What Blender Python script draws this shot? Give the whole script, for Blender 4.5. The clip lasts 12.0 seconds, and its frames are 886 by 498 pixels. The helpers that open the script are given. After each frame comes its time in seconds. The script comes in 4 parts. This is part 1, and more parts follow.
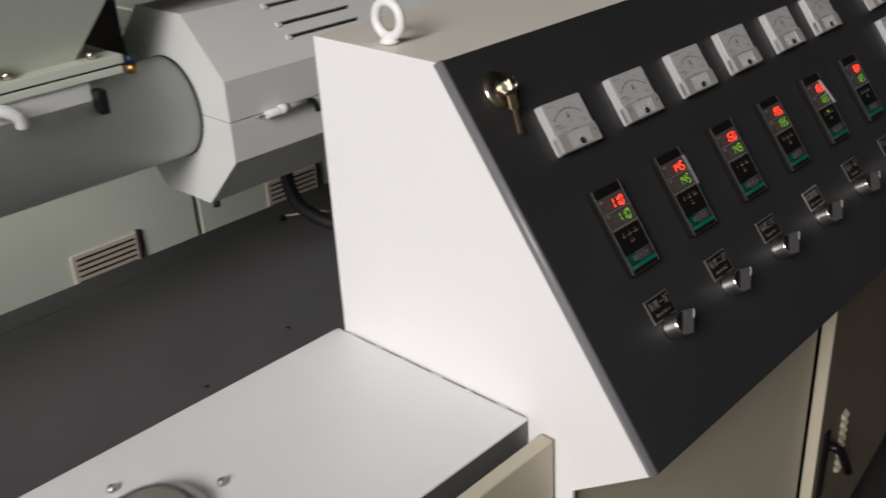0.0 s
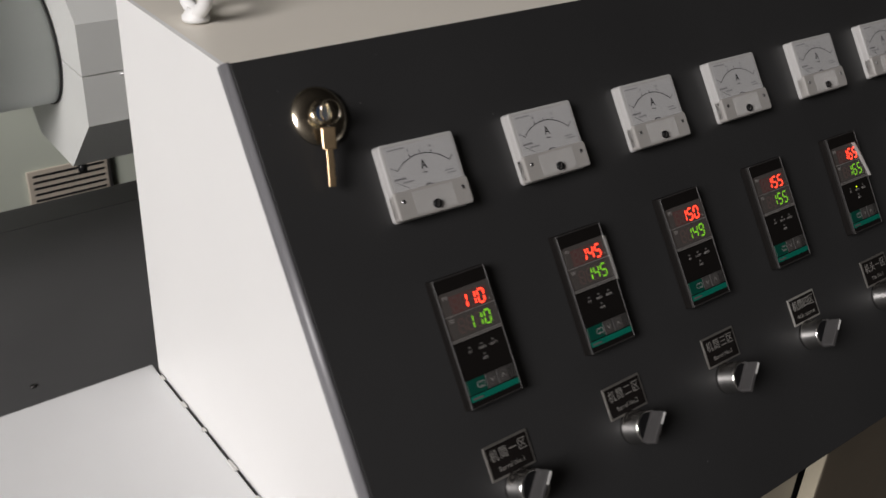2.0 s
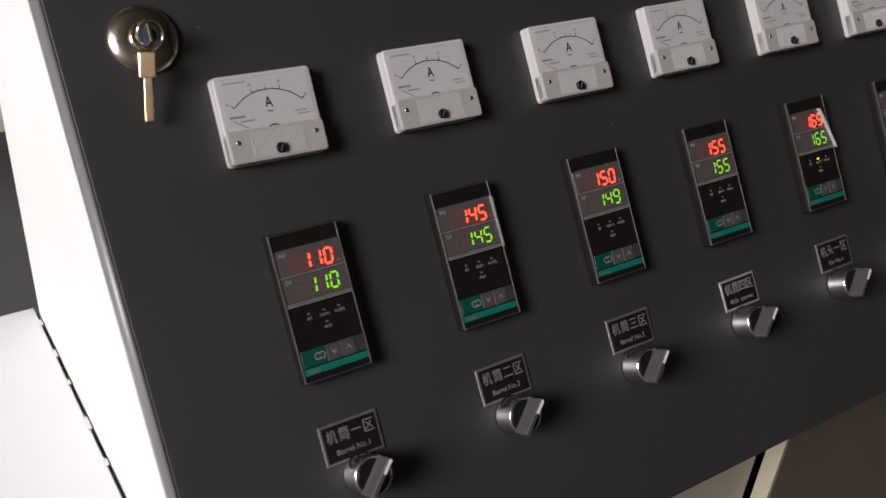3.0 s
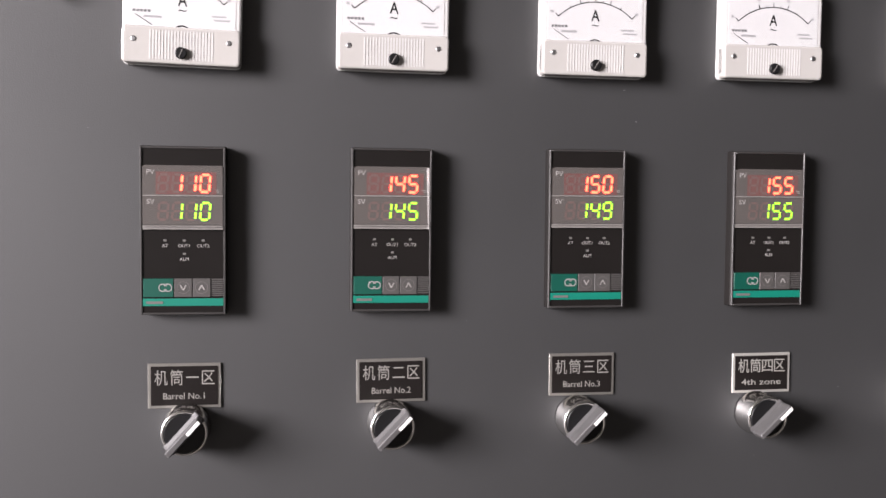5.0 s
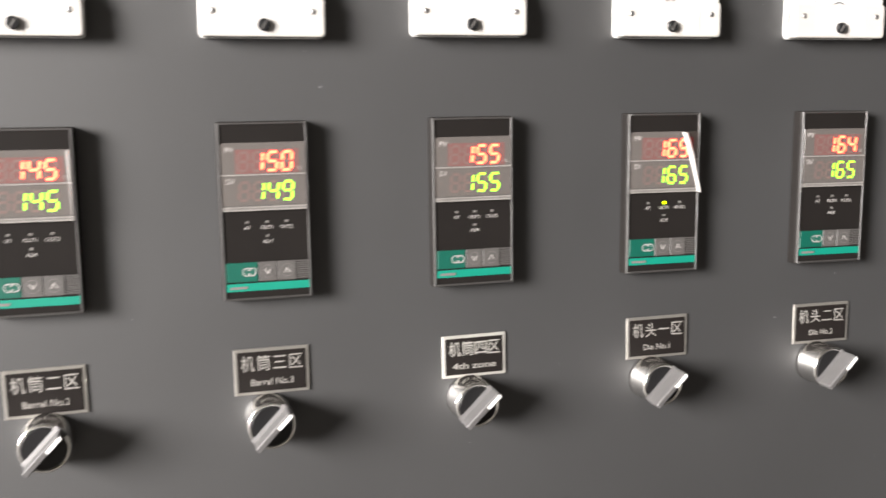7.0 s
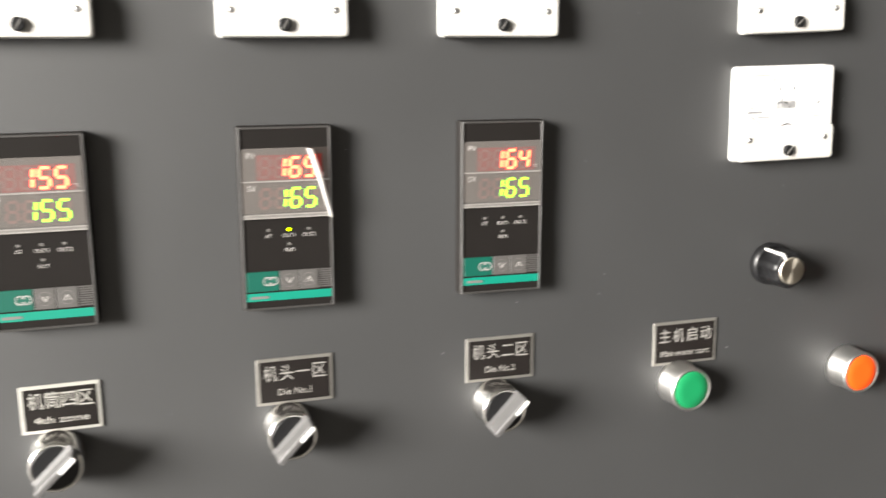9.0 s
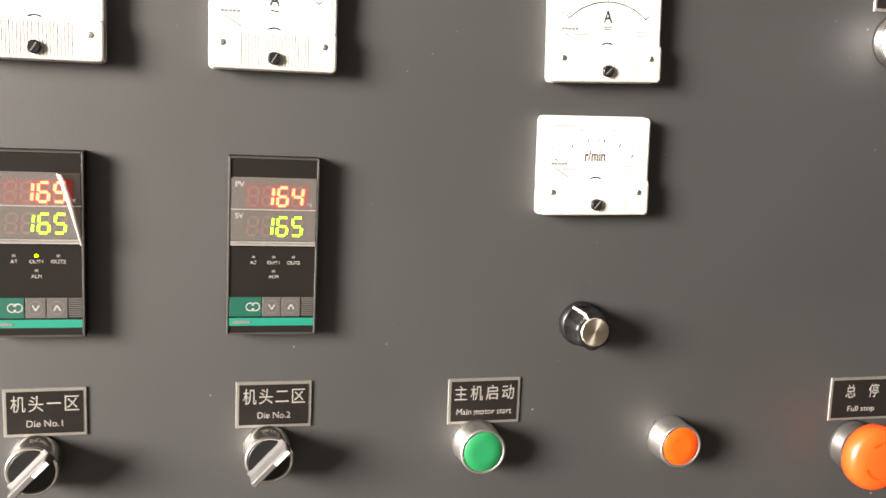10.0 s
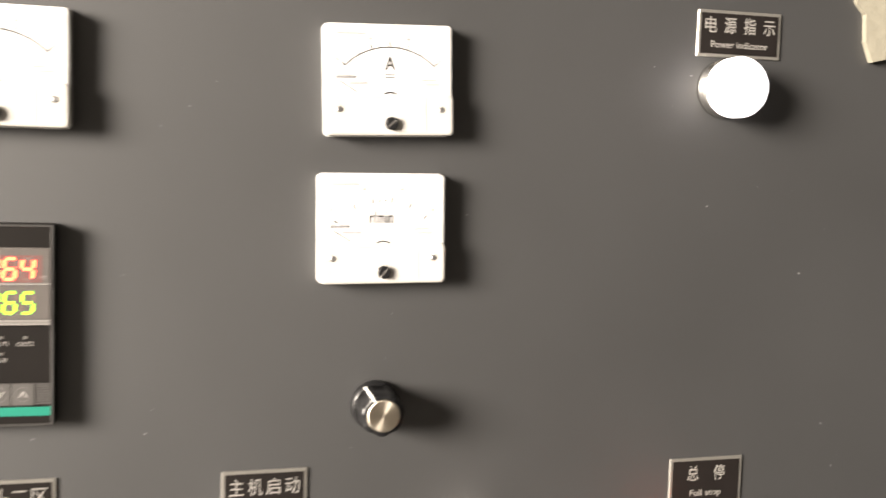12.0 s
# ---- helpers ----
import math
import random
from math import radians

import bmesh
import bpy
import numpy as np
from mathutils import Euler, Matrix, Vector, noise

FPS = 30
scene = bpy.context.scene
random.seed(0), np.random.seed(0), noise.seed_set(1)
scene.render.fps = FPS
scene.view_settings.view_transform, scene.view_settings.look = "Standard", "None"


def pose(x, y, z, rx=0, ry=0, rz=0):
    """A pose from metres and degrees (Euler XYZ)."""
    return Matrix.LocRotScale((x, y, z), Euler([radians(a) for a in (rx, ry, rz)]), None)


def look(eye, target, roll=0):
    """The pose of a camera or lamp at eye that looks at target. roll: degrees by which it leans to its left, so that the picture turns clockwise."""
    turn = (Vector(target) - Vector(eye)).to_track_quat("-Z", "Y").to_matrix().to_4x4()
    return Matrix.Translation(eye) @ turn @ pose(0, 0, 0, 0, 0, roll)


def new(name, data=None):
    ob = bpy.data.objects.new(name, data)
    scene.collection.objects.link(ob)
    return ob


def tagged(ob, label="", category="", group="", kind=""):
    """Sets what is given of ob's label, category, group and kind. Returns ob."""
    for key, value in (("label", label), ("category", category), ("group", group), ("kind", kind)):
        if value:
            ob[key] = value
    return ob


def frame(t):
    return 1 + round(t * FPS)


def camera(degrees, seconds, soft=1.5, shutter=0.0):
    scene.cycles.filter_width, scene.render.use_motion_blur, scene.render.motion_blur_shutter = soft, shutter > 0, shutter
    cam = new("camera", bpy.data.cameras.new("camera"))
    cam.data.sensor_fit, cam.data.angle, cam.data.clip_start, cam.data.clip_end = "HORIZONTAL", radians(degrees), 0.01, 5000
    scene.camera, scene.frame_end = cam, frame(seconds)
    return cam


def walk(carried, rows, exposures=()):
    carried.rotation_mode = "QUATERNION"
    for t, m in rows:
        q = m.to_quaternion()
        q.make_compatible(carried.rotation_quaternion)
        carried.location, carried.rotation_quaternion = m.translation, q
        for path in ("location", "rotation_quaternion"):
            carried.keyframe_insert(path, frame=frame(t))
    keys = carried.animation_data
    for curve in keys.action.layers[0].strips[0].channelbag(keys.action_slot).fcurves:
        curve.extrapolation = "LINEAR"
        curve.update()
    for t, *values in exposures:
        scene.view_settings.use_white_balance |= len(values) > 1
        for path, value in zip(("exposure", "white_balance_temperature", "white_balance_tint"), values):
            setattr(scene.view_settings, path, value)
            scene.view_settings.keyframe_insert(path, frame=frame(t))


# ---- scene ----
# Control desk of a plastics extruder in a workshop, filmed by a hand-held phone.
cam = camera(48.45, 12.0, soft=1.5, shutter=0.4)
PATH = [
    (0, -0.7878, -0.5643, 1.5513, 64.16, 2.89, -46.73),
    (0.5, -0.7068, -0.4739, 1.5273, 63.67, 0.32, -50.94),
    (1, -0.6470, -0.4120, 1.5221, 62.84, -1.36, -51.54),
    (1.5, -0.5234, -0.4213, 1.5136, 61.01, -2.37, -47.07),
    (2, -0.3744, -0.4846, 1.5269, 59.85, -2.91, -37.13),
    (2.5, -0.2774, -0.5231, 1.5204, 57.97, -2.39, -33.46),
    (2.7, -0.2532, -0.5131, 1.5036, 57.79, -3.31, -34.02),
    (4.3, 0.0235, -0.4910, 1.4724, 51.46, -7.59, -10.74),
    (4.5, 0.0491, -0.4967, 1.4742, 50.94, -6.74, -8.97),
    (5, 0.0852, -0.5060, 1.4709, 51.51, -5.50, -7.04),
    (5.5, 0.0977, -0.5070, 1.4697, 51.25, -5.01, -6.91),
    (6, 0.1143, -0.5083, 1.4661, 50.62, -5.72, -7.53),
    (6.5, 0.1465, -0.4820, 1.4665, 49.15, -8.08, -10.96),
    (7, 0.2167, -0.4489, 1.4750, 47.10, -8.39, -13.53),
    (7.2, 0.2368, -0.4400, 1.4687, 47.12, -7.96, -14.57),
    (8.8, 0.4060, -0.4061, 1.4797, 44.39, -9.59, -15.60),
    (9, 0.4413, -0.4074, 1.4835, 44.14, -9.42, -14.42),
    (9.5, 0.5329, -0.4126, 1.4868, 45.56, -10.57, -12.42),
    (10, 0.6011, -0.4282, 1.4903, 46.37, -9.43, -9.69),
    (10.5, 0.6392, -0.4413, 1.4952, 47.61, -8.23, -7.50),
    (11, 0.6618, -0.4480, 1.4989, 48.56, -7.82, -6.30),
    (11.5, 0.6855, -0.4301, 1.4971, 48.25, -8.63, -7.87),
    (12, 0.7199, -0.3968, 1.4718, 49.87, -9.85, -11.34),
]
EXPOSURES = [(0.0, -0.05, 6500, 10), (1.7, -0.1, 6500, 10), (2.4, 0.1, 6500, 11), (2.7, 0.25, 6500, 12), (4.3, 1.65, 6300, 14), (5.0, 2.12, 6400, 16), (5.5, 2.34, 6450, 15), (7.2, 2.92, 6650, 8), (9.0, 3.09, 6700, 5), (10.0, 3.1, 7300, 10), (12.0, 3.14, 7450, 9)]
walk(cam, [(t, pose(*p)) for t, *p in PATH], EXPOSURES)

# ---------------------------------------------------------------- light
world = bpy.data.worlds.new("sky")
scene.world = world
world.use_nodes = True
wn = world.node_tree
sky = wn.nodes.new("ShaderNodeTexSky")
sky.sky_type = "NISHITA"
sky.sun_disc = False
sky.sun_elevation = radians(35)
sky.sun_rotation = radians(200)
wn.links.new(sky.outputs[0], wn.nodes["Background"].inputs[0])
wn.nodes["Background"].inputs[1].default_value = 0.1


def window_light(name, m, w, h, watts, colour):
    lamp = bpy.data.lights.new(name, "AREA")
    lamp.shape, lamp.size, lamp.size_y, lamp.energy, lamp.color = "RECTANGLE", w, h, watts, colour
    ob = new(name, lamp)
    ob.matrix_world = m
    return ob


WIN_Y0, WIN_Y1, WIN_Z0, WIN_Z1, WALL_X = -3.9, -0.7, 3.3, 6.5, -7.0
window_light("window_daylight", look((WALL_X + 0.02, (WIN_Y0 + WIN_Y1) / 2, (WIN_Z0 + WIN_Z1) / 2), (0.4, 0.0, 1.1)), 3.1, 3.1, 790, (1.0, 0.948, 0.93))

# ---------------------------------------------------------------- materials


def mat(name, colour, rough=0.5, metal=0.0, var=0.06, scale=30.0, bump=0.0, bump_scale=400.0, emit=0.0, coat=0.0, dirt=0.0, spec=0.5, ior=1.5, brushed=0.0):
    """Paint or metal with fine grain and slow stains; colour in linear values."""
    m = bpy.data.materials.new(name)
    m.use_nodes = True
    nt = m.node_tree
    b = nt.nodes["Principled BSDF"]
    b.inputs["Roughness"].default_value = rough
    b.inputs["Metallic"].default_value = metal
    b.inputs["Coat Weight"].default_value = coat
    b.inputs["Specular IOR Level"].default_value = spec
    b.inputs["IOR"].default_value = ior
    if brushed:
        # turned metal: brush lines run round the knob's axis
        b.inputs["Anisotropic"].default_value = brushed
        tan = nt.nodes.new("ShaderNodeTangent")
        tan.direction_type, tan.axis = "RADIAL", "Y"
        nt.links.new(tan.outputs[0], b.inputs["Tangent"])
    co = nt.nodes.new("ShaderNodeTexCoord")
    n1 = nt.nodes.new("ShaderNodeTexNoise")
    n1.inputs["Scale"].default_value = scale
    n1.inputs["Detail"].default_value = 6
    nt.links.new(co.outputs["Object"], n1.inputs["Vector"])
    n2 = nt.nodes.new("ShaderNodeTexNoise")
    n2.inputs["Scale"].default_value = scale * 0.12
    n2.inputs["Detail"].default_value = 3
    nt.links.new(co.outputs["Object"], n2.inputs["Vector"])
    add = nt.nodes.new("ShaderNodeMath")
    add.operation = "MULTIPLY_ADD"
    add.inputs[1].default_value = 0.5
    nt.links.new(n1.outputs["Fac"], add.inputs[0])
    half = nt.nodes.new("ShaderNodeMath")
    half.operation = "MULTIPLY"
    half.inputs[1].default_value = 0.5
    nt.links.new(n2.outputs["Fac"], half.inputs[0])
    nt.links.new(half.outputs[0], add.inputs[2])
    ramp = nt.nodes.new("ShaderNodeValToRGB")
    ramp.color_ramp.elements[0].position = 0.3
    ramp.color_ramp.elements[1].position = 0.7
    ramp.color_ramp.elements[0].color = (*[c * (1 - var - dirt) for c in colour], 1)
    ramp.color_ramp.elements[1].color = (*[min(1, c * (1 + var)) for c in colour], 1)
    nt.links.new(add.outputs[0], ramp.inputs[0])
    nt.links.new(ramp.outputs[0], b.inputs["Base Color"])
    rr = nt.nodes.new("ShaderNodeMapRange")
    rr.inputs["To Min"].default_value = max(0.02, rough - 0.06)
    rr.inputs["To Max"].default_value = min(1, rough + 0.06)
    nt.links.new(n2.outputs["Fac"], rr.inputs["Value"])
    nt.links.new(rr.outputs[0], b.inputs["Roughness"])
    if bump:
        nb = nt.nodes.new("ShaderNodeTexNoise")
        nb.inputs["Scale"].default_value = bump_scale
        nb.inputs["Detail"].default_value = 2
        nt.links.new(co.outputs["Object"], nb.inputs["Vector"])
        bp = nt.nodes.new("ShaderNodeBump")
        bp.inputs["Strength"].default_value = bump
        bp.inputs["Distance"].default_value = 0.001
        nt.links.new(nb.outputs["Fac"], bp.inputs["Height"])
        nt.links.new(bp.outputs[0], b.inputs["Normal"])
    if emit:
        b.inputs["Emission Color"].default_value = (*colour, 1)
        b.inputs["Emission Strength"].default_value = emit
    return m


def clear(name, tint=(1, 1, 1), body=0.0, rough=0.08):
    """Thin clear plastic: a see-through sheet, a little milky, under a thin gloss."""
    m = bpy.data.materials.new(name)
    m.use_nodes = True
    nt = m.node_tree
    nt.nodes.remove(nt.nodes["Principled BSDF"])
    see, milk, gloss = (nt.nodes.new("ShaderNode" + n) for n in ("BsdfTransparent", "BsdfDiffuse", "BsdfGlossy"))
    milk.inputs["Color"].default_value = (*tint, 1)
    gloss.inputs["Roughness"].default_value = rough
    a, b = nt.nodes.new("ShaderNodeMixShader"), nt.nodes.new("ShaderNodeMixShader")
    a.inputs[0].default_value = body
    nt.links.new(see.outputs[0], a.inputs[1])
    nt.links.new(milk.outputs[0], a.inputs[2])
    b.inputs[0].default_value = 0.045
    nt.links.new(a.outputs[0], b.inputs[1])
    nt.links.new(gloss.outputs[0], b.inputs[2])
    nt.links.new(b.outputs[0], nt.nodes["Material Output"].inputs[0])
    return m


M_WHITE = mat("white_powder_coat", (0.80, 0.80, 0.79), 0.45, var=0.015, scale=12, bump=0.15, bump_scale=900)
M_TOP = mat("cream_powder_coat", (0.78, 0.74, 0.66), 0.45, var=0.03, scale=12, bump=0.15, bump_scale=900)
M_PANEL = mat("charcoal_powder_coat", (0.0182, 0.0184, 0.0190), 0.56, var=0.16, scale=9, bump=0.08, bump_scale=1100, dirt=0.05, spec=0.85)
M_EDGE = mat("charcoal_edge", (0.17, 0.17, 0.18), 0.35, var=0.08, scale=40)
M_LEDGE = mat("grey_worktop_paint", (0.74, 0.745, 0.75), 0.36, var=0.04, scale=9, bump=0.15, bump_scale=900)
M_BED = mat("grey_bed_paint", (0.095, 0.096, 0.097), 0.36, var=0.1, scale=7, bump=0.06, bump_scale=600, dirt=0.08, spec=0.7)
M_MACHINE = mat("machine_grey_paint", (0.64, 0.65, 0.63), 0.42, var=0.04, scale=10, bump=0.1, bump_scale=700)
M_BARREL = mat("barrel_cover_paint", (0.6, 0.63, 0.61), 0.38, var=0.05, scale=12, dirt=0.03)
M_PALE = mat("pale_green_paint", (0.63, 0.67, 0.58), 0.5, var=0.03, scale=8, dirt=0.02)
M_CREAM = mat("cream_cabinet_paint", (0.50, 0.455, 0.35), 0.48, var=0.05, scale=10, dirt=0.04)
# cabinet cream darkened and browned: shade on the door face put in colour
M_DOORSHADE = mat("shaded_door_paint", (0.19, 0.16, 0.12), 0.5, var=0.08, scale=10, dirt=0.08, spec=0.3)
M_UMBER = mat("dark_brown_paint", (0.075, 0.06, 0.055), 0.55, var=0.12, scale=20, dirt=0.1)
M_VENT = mat("cream_plastic", (0.62, 0.55, 0.46), 0.5, var=0.04)
M_BLACK = mat("black_plastic", (0.006, 0.006, 0.0065), 0.35, var=0.1, scale=60, spec=0.35)
# near-black for the gasket, and for shade painted into slots, gaps and hollow bodies
M_GAP = mat("black_and_gap_shade", (0.01, 0.01, 0.01), 0.8, var=0.1)
M_RUBBER = mat("black_rubber", (0.015, 0.015, 0.016), 0.55, var=0.2, scale=50, bump=0.3, bump_scale=300)
M_SATIN = mat("satin_chrome", (0.80, 0.79, 0.77), 0.32, 1.0, var=0.04, scale=120)
M_KEY = mat("worn_brass_key", (0.72, 0.54, 0.33), 0.3, 1.0, var=0.12, scale=150)
M_CHROME = mat("chrome", (0.75, 0.74, 0.72), 0.2, 1.0, var=0.03, scale=80)
M_NICKEL = mat("aged_nickel", (0.66, 0.59, 0.47), 0.22, 1.0, var=0.08, scale=120)
M_STEEL = mat("brushed_aluminium", (0.46, 0.46, 0.47), 0.36, 1.0, var=0.06, scale=200)
M_LEVER = mat("satin_lever", (0.065, 0.063, 0.063), 0.5, 0.15, var=0.06, scale=150)
M_BRASS = mat("brass", (0.55, 0.30, 0.09), 0.35, 1.0, var=0.1, scale=90)
M_BLUE = mat("blue_plastic", (0.008, 0.025, 0.06), 0.4)
M_GREEN = mat("green_button", (0.004, 0.13, 0.045), 0.4, var=0.05, scale=50)
M_ORANGE = mat("orange_button", (0.62, 0.055, 0.004), 0.4, var=0.04, scale=50)
M_RED = mat("red_orange_plastic", (0.6, 0.055, 0.008), 0.38, var=0.04, scale=40)
M_MARK = mat("white_mark", (0.62, 0.62, 0.6), 0.5, var=0.02)
M_METER = mat("white_acrylic", (0.46, 0.455, 0.445), 0.2, var=0.02, scale=30, coat=0.4)
M_METERLOW = mat("frosted_cover", (0.35, 0.338, 0.32), 0.25, var=0.06, scale=24, coat=0.3)
# darker grey that paints the shade line along the meter's inner rim
M_RIMSHADE = mat("rim_shade_line", (0.33, 0.32, 0.31), 0.3, var=0.05)
M_DIAL = mat("dial_white", (0.46, 0.46, 0.46), 0.5, var=0.01)
M_INK = mat("dial_ink", (0.02, 0.02, 0.021), 0.6, spec=0.1)
M_BAR = mat("grey_print", (0.13, 0.13, 0.135), 0.6)
M_FAINT = mat("faint_print", (0.26, 0.26, 0.265), 0.6)
# dark red base colour paints the scattered glow round the lit digits
M_REDGLOW = mat("red_glow_patch", (0.065, 0.007, 0.006), 0.25, var=0.1, spec=0.3)
M_LIT = mat("lit_indicator", (0.5, 0.9, 0.0), 0.5, emit=1.5)
M_PLATE = mat("etched_plate", (0.009, 0.0075, 0.007), 0.4, var=0.15, scale=90, spec=0.15)
M_PLATERIM = mat("etched_aluminium", (0.25, 0.24, 0.22), 0.38, 0.7, var=0.08, scale=160)
M_ETCH = mat("etched_text", (0.25, 0.24, 0.225), 0.45, 0.3, var=0.05)
M_RIMBRIGHT = mat("bright_aluminium", (0.42, 0.41, 0.38), 0.38, 0.5, var=0.05, scale=160)
M_CAP = mat("brushed_cap", (0.78, 0.71, 0.60), 0.3, 1.0, var=0.08, scale=300, brushed=0.85)
M_CASE = mat("controller_case", (0.0085, 0.0075, 0.007), 0.38, var=0.1, scale=50, spec=0.15)
M_RIM = mat("controller_rim", (0.026, 0.0245, 0.0235), 0.45, var=0.15, scale=60, spec=0.5)
M_SMOKE = mat("smoked_window", (0.024, 0.020, 0.018), 0.16, var=0.15, scale=60, spec=0.3)
M_KEYGREY = mat("key_grey", (0.05, 0.047, 0.045), 0.5, var=0.06, scale=60)
M_KEYLINE = mat("key_line", (0.1, 0.095, 0.09), 0.5)
M_TEAL = mat("teal_strip", (0.0, 0.13, 0.09), 0.45, var=0.05, scale=60)
M_TEALDARK = mat("teal_key", (0.0, 0.05, 0.034), 0.45, var=0.08, scale=60)
M_TEXT = mat("light_print", (0.24, 0.23, 0.22), 0.5)
M_REDLED = mat("red_led", (1.0, 0.038, 0.013), 0.5, emit=4.0)
M_GREENLED = mat("green_led", (0.24, 0.75, 0.0), 0.5, emit=0.42)
M_OFFLED = mat("unlit_led", (0.055, 0.022, 0.018), 0.4, spec=0.2)
M_LAMP = mat("lit_lens", (0.90, 0.90, 1.0), 0.3, emit=0.3)
M_FILM = clear("protective_film", (0.9, 0.87, 0.84), 0.35, 0.2)
M_FILMTHIN = clear("thin_film_curl", (0.9, 0.87, 0.84), 0.14, 0.2)
M_HAZE = clear("display_film", (0.5, 0.465, 0.44), 0.05, 0.25)
M_FILMEDGE = mat("film_edge", (0.17, 0.16, 0.15), 0.35, var=0.2, scale=120)
M_GLASS = clear("clear_cover", (1, 1, 1), 0.0, 0.05)
M_PAPER = mat("paper", (0.13, 0.122, 0.118), 0.7, var=0.08, scale=20)
M_SCUFF = mat("torn_paper", (0.14, 0.13, 0.10), 0.75, var=0.15, scale=60, bump=0.5, bump_scale=200)
M_FLOOR = mat("concrete_floor", (0.028, 0.026, 0.023), 0.7, var=0.2, scale=5, bump=0.3, bump_scale=80, dirt=0.15)
M_WALL = mat("plaster_wall", (0.085, 0.078, 0.07), 0.8, var=0.06, scale=2, bump=0.2, bump_scale=60)
M_CEIL = mat("ceiling_paint", (0.075, 0.07, 0.063), 0.85, var=0.05, scale=2)
M_FRAME = mat("window_frame_paint", (0.45, 0.46, 0.46), 0.5)

# ---------------------------------------------------------------- mesh helpers


def box(bm, x0, x1, y0, y1, z0, z1, bevel=0.0, seg=2):
    vs = [bm.verts.new((x, y, z)) for x in (x0, x1) for y in (y0, y1) for z in (z0, z1)]
    fs = [bm.faces.new([vs[i] for i in q]) for q in ((0, 1, 3, 2), (4, 6, 7, 5), (0, 4, 5, 1), (2, 3, 7, 6), (0, 2, 6, 4), (1, 5, 7, 3))]
    if bevel:
        es = {e for f in fs for e in f.edges}
        bmesh.ops.bevel(bm, geom=list(es), offset=bevel, segments=seg, profile=0.5, affect="EDGES")
    return bm


def B(*a, **k):
    return box(bmesh.new(), *a, **k)


def slab(x0, x1, z0, z1, out0, out1, r=0.003, edge=0.0008, n=6):
    """A plate on the panel with rounded corners and a softened front edge, from out0 to out1 off the face."""
    bm = bmesh.new()
    rings = []
    for out, cut in ((out0, 0.0), (out1 - edge, 0.0), (out1 - edge * 0.3, edge * 0.3), (out1, edge)):
        ring = []
        for cx, cz, a0 in ((x1 - r, z1 - r, 0), (x0 + r, z1 - r, 90), (x0 + r, z0 + r, 180), (x1 - r, z0 + r, 270)):
            for i in range(n + 1):
                a = radians(a0 + 90 * i / n)
                ring.append(bm.verts.new((cx + (r - cut) * math.cos(a), -out, cz + (r - cut) * math.sin(a))))
        rings.append(ring)
    for a, b in zip(rings, rings[1:]):
        for i in range(len(a)):
            j = (i + 1) % len(a)
            bm.faces.new((a[i], a[j], b[j], b[i]))
    bm.faces.new(rings[-1])
    bm.faces.new(rings[0][::-1])
    bmesh.ops.recalc_face_normals(bm, faces=bm.faces[:])
    return bm


def lathe(bm, prof, n=36, wobble=None, m=None):
    """Turns (radius, height) rows about the local axis that points out of the panel (-y)."""
    rings = []
    for r, h in prof:
        ring = []
        for i in range(n):
            a = 2 * math.pi * i / n
            q = r * (wobble(a) if wobble else 1)
            v = Vector((q * math.cos(a), -h, q * math.sin(a)))
            ring.append(bm.verts.new(m @ v if m else v))
        rings.append(ring)
    for a, b in zip(rings, rings[1:]):
        for i in range(n):
            f = bm.faces.new((a[i], a[(i + 1) % n], b[(i + 1) % n], b[i]))
            f.smooth = True
    bm.faces.new(rings[-1])
    bm.faces.new(list(reversed(rings[0])))
    bmesh.ops.recalc_face_normals(bm, faces=bm.faces[:])
    return bm


def Lt(prof, **k):
    return lathe(bmesh.new(), prof, **k)


def prism(bm, outline, x0, x1):
    """A closed (y, z) outline pulled along x."""
    a = [bm.verts.new((x0, y, z)) for y, z in outline]
    b = [bm.verts.new((x1, y, z)) for y, z in outline]
    n = len(a)
    for i in range(n):
        bm.faces.new((a[i], a[(i + 1) % n], b[(i + 1) % n], b[i]))
    bm.faces.new(list(reversed(a)))
    bm.faces.new(b)
    bmesh.ops.recalc_face_normals(bm, faces=bm.faces[:])
    return bm


def tube(bm, pts, r, n=14, closed=False):
    """A round bar along points."""
    pts = [Vector(p) for p in pts]
    rings = []
    up = Vector((0.13, 0.2, 1)).normalized()
    for i, p in enumerate(pts):
        if closed:
            d = (pts[(i + 1) % len(pts)] - pts[i - 1]).normalized()
        else:
            d = (pts[min(i + 1, len(pts) - 1)] - pts[max(i - 1, 0)]).normalized()
        u = d.cross(up)
        if u.length < 1e-3:
            u = d.cross(Vector((1, 0, 0)))
        u.normalize()
        w = d.cross(u)
        rings.append([bm.verts.new(p + r * (math.cos(2 * math.pi * k / n) * u + math.sin(2 * math.pi * k / n) * w)) for k in range(n)])
    pairs = list(zip(rings, rings[1:])) + ([(rings[-1], rings[0])] if closed else [])
    for a, b in pairs:
        for k in range(n):
            bm.faces.new((a[k], a[(k + 1) % n], b[(k + 1) % n], b[k])).smooth = True
    if not closed:
        bm.faces.new(rings[0])
        bm.faces.new(rings[-1])
    bmesh.ops.recalc_face_normals(bm, faces=bm.faces[:])
    return bm


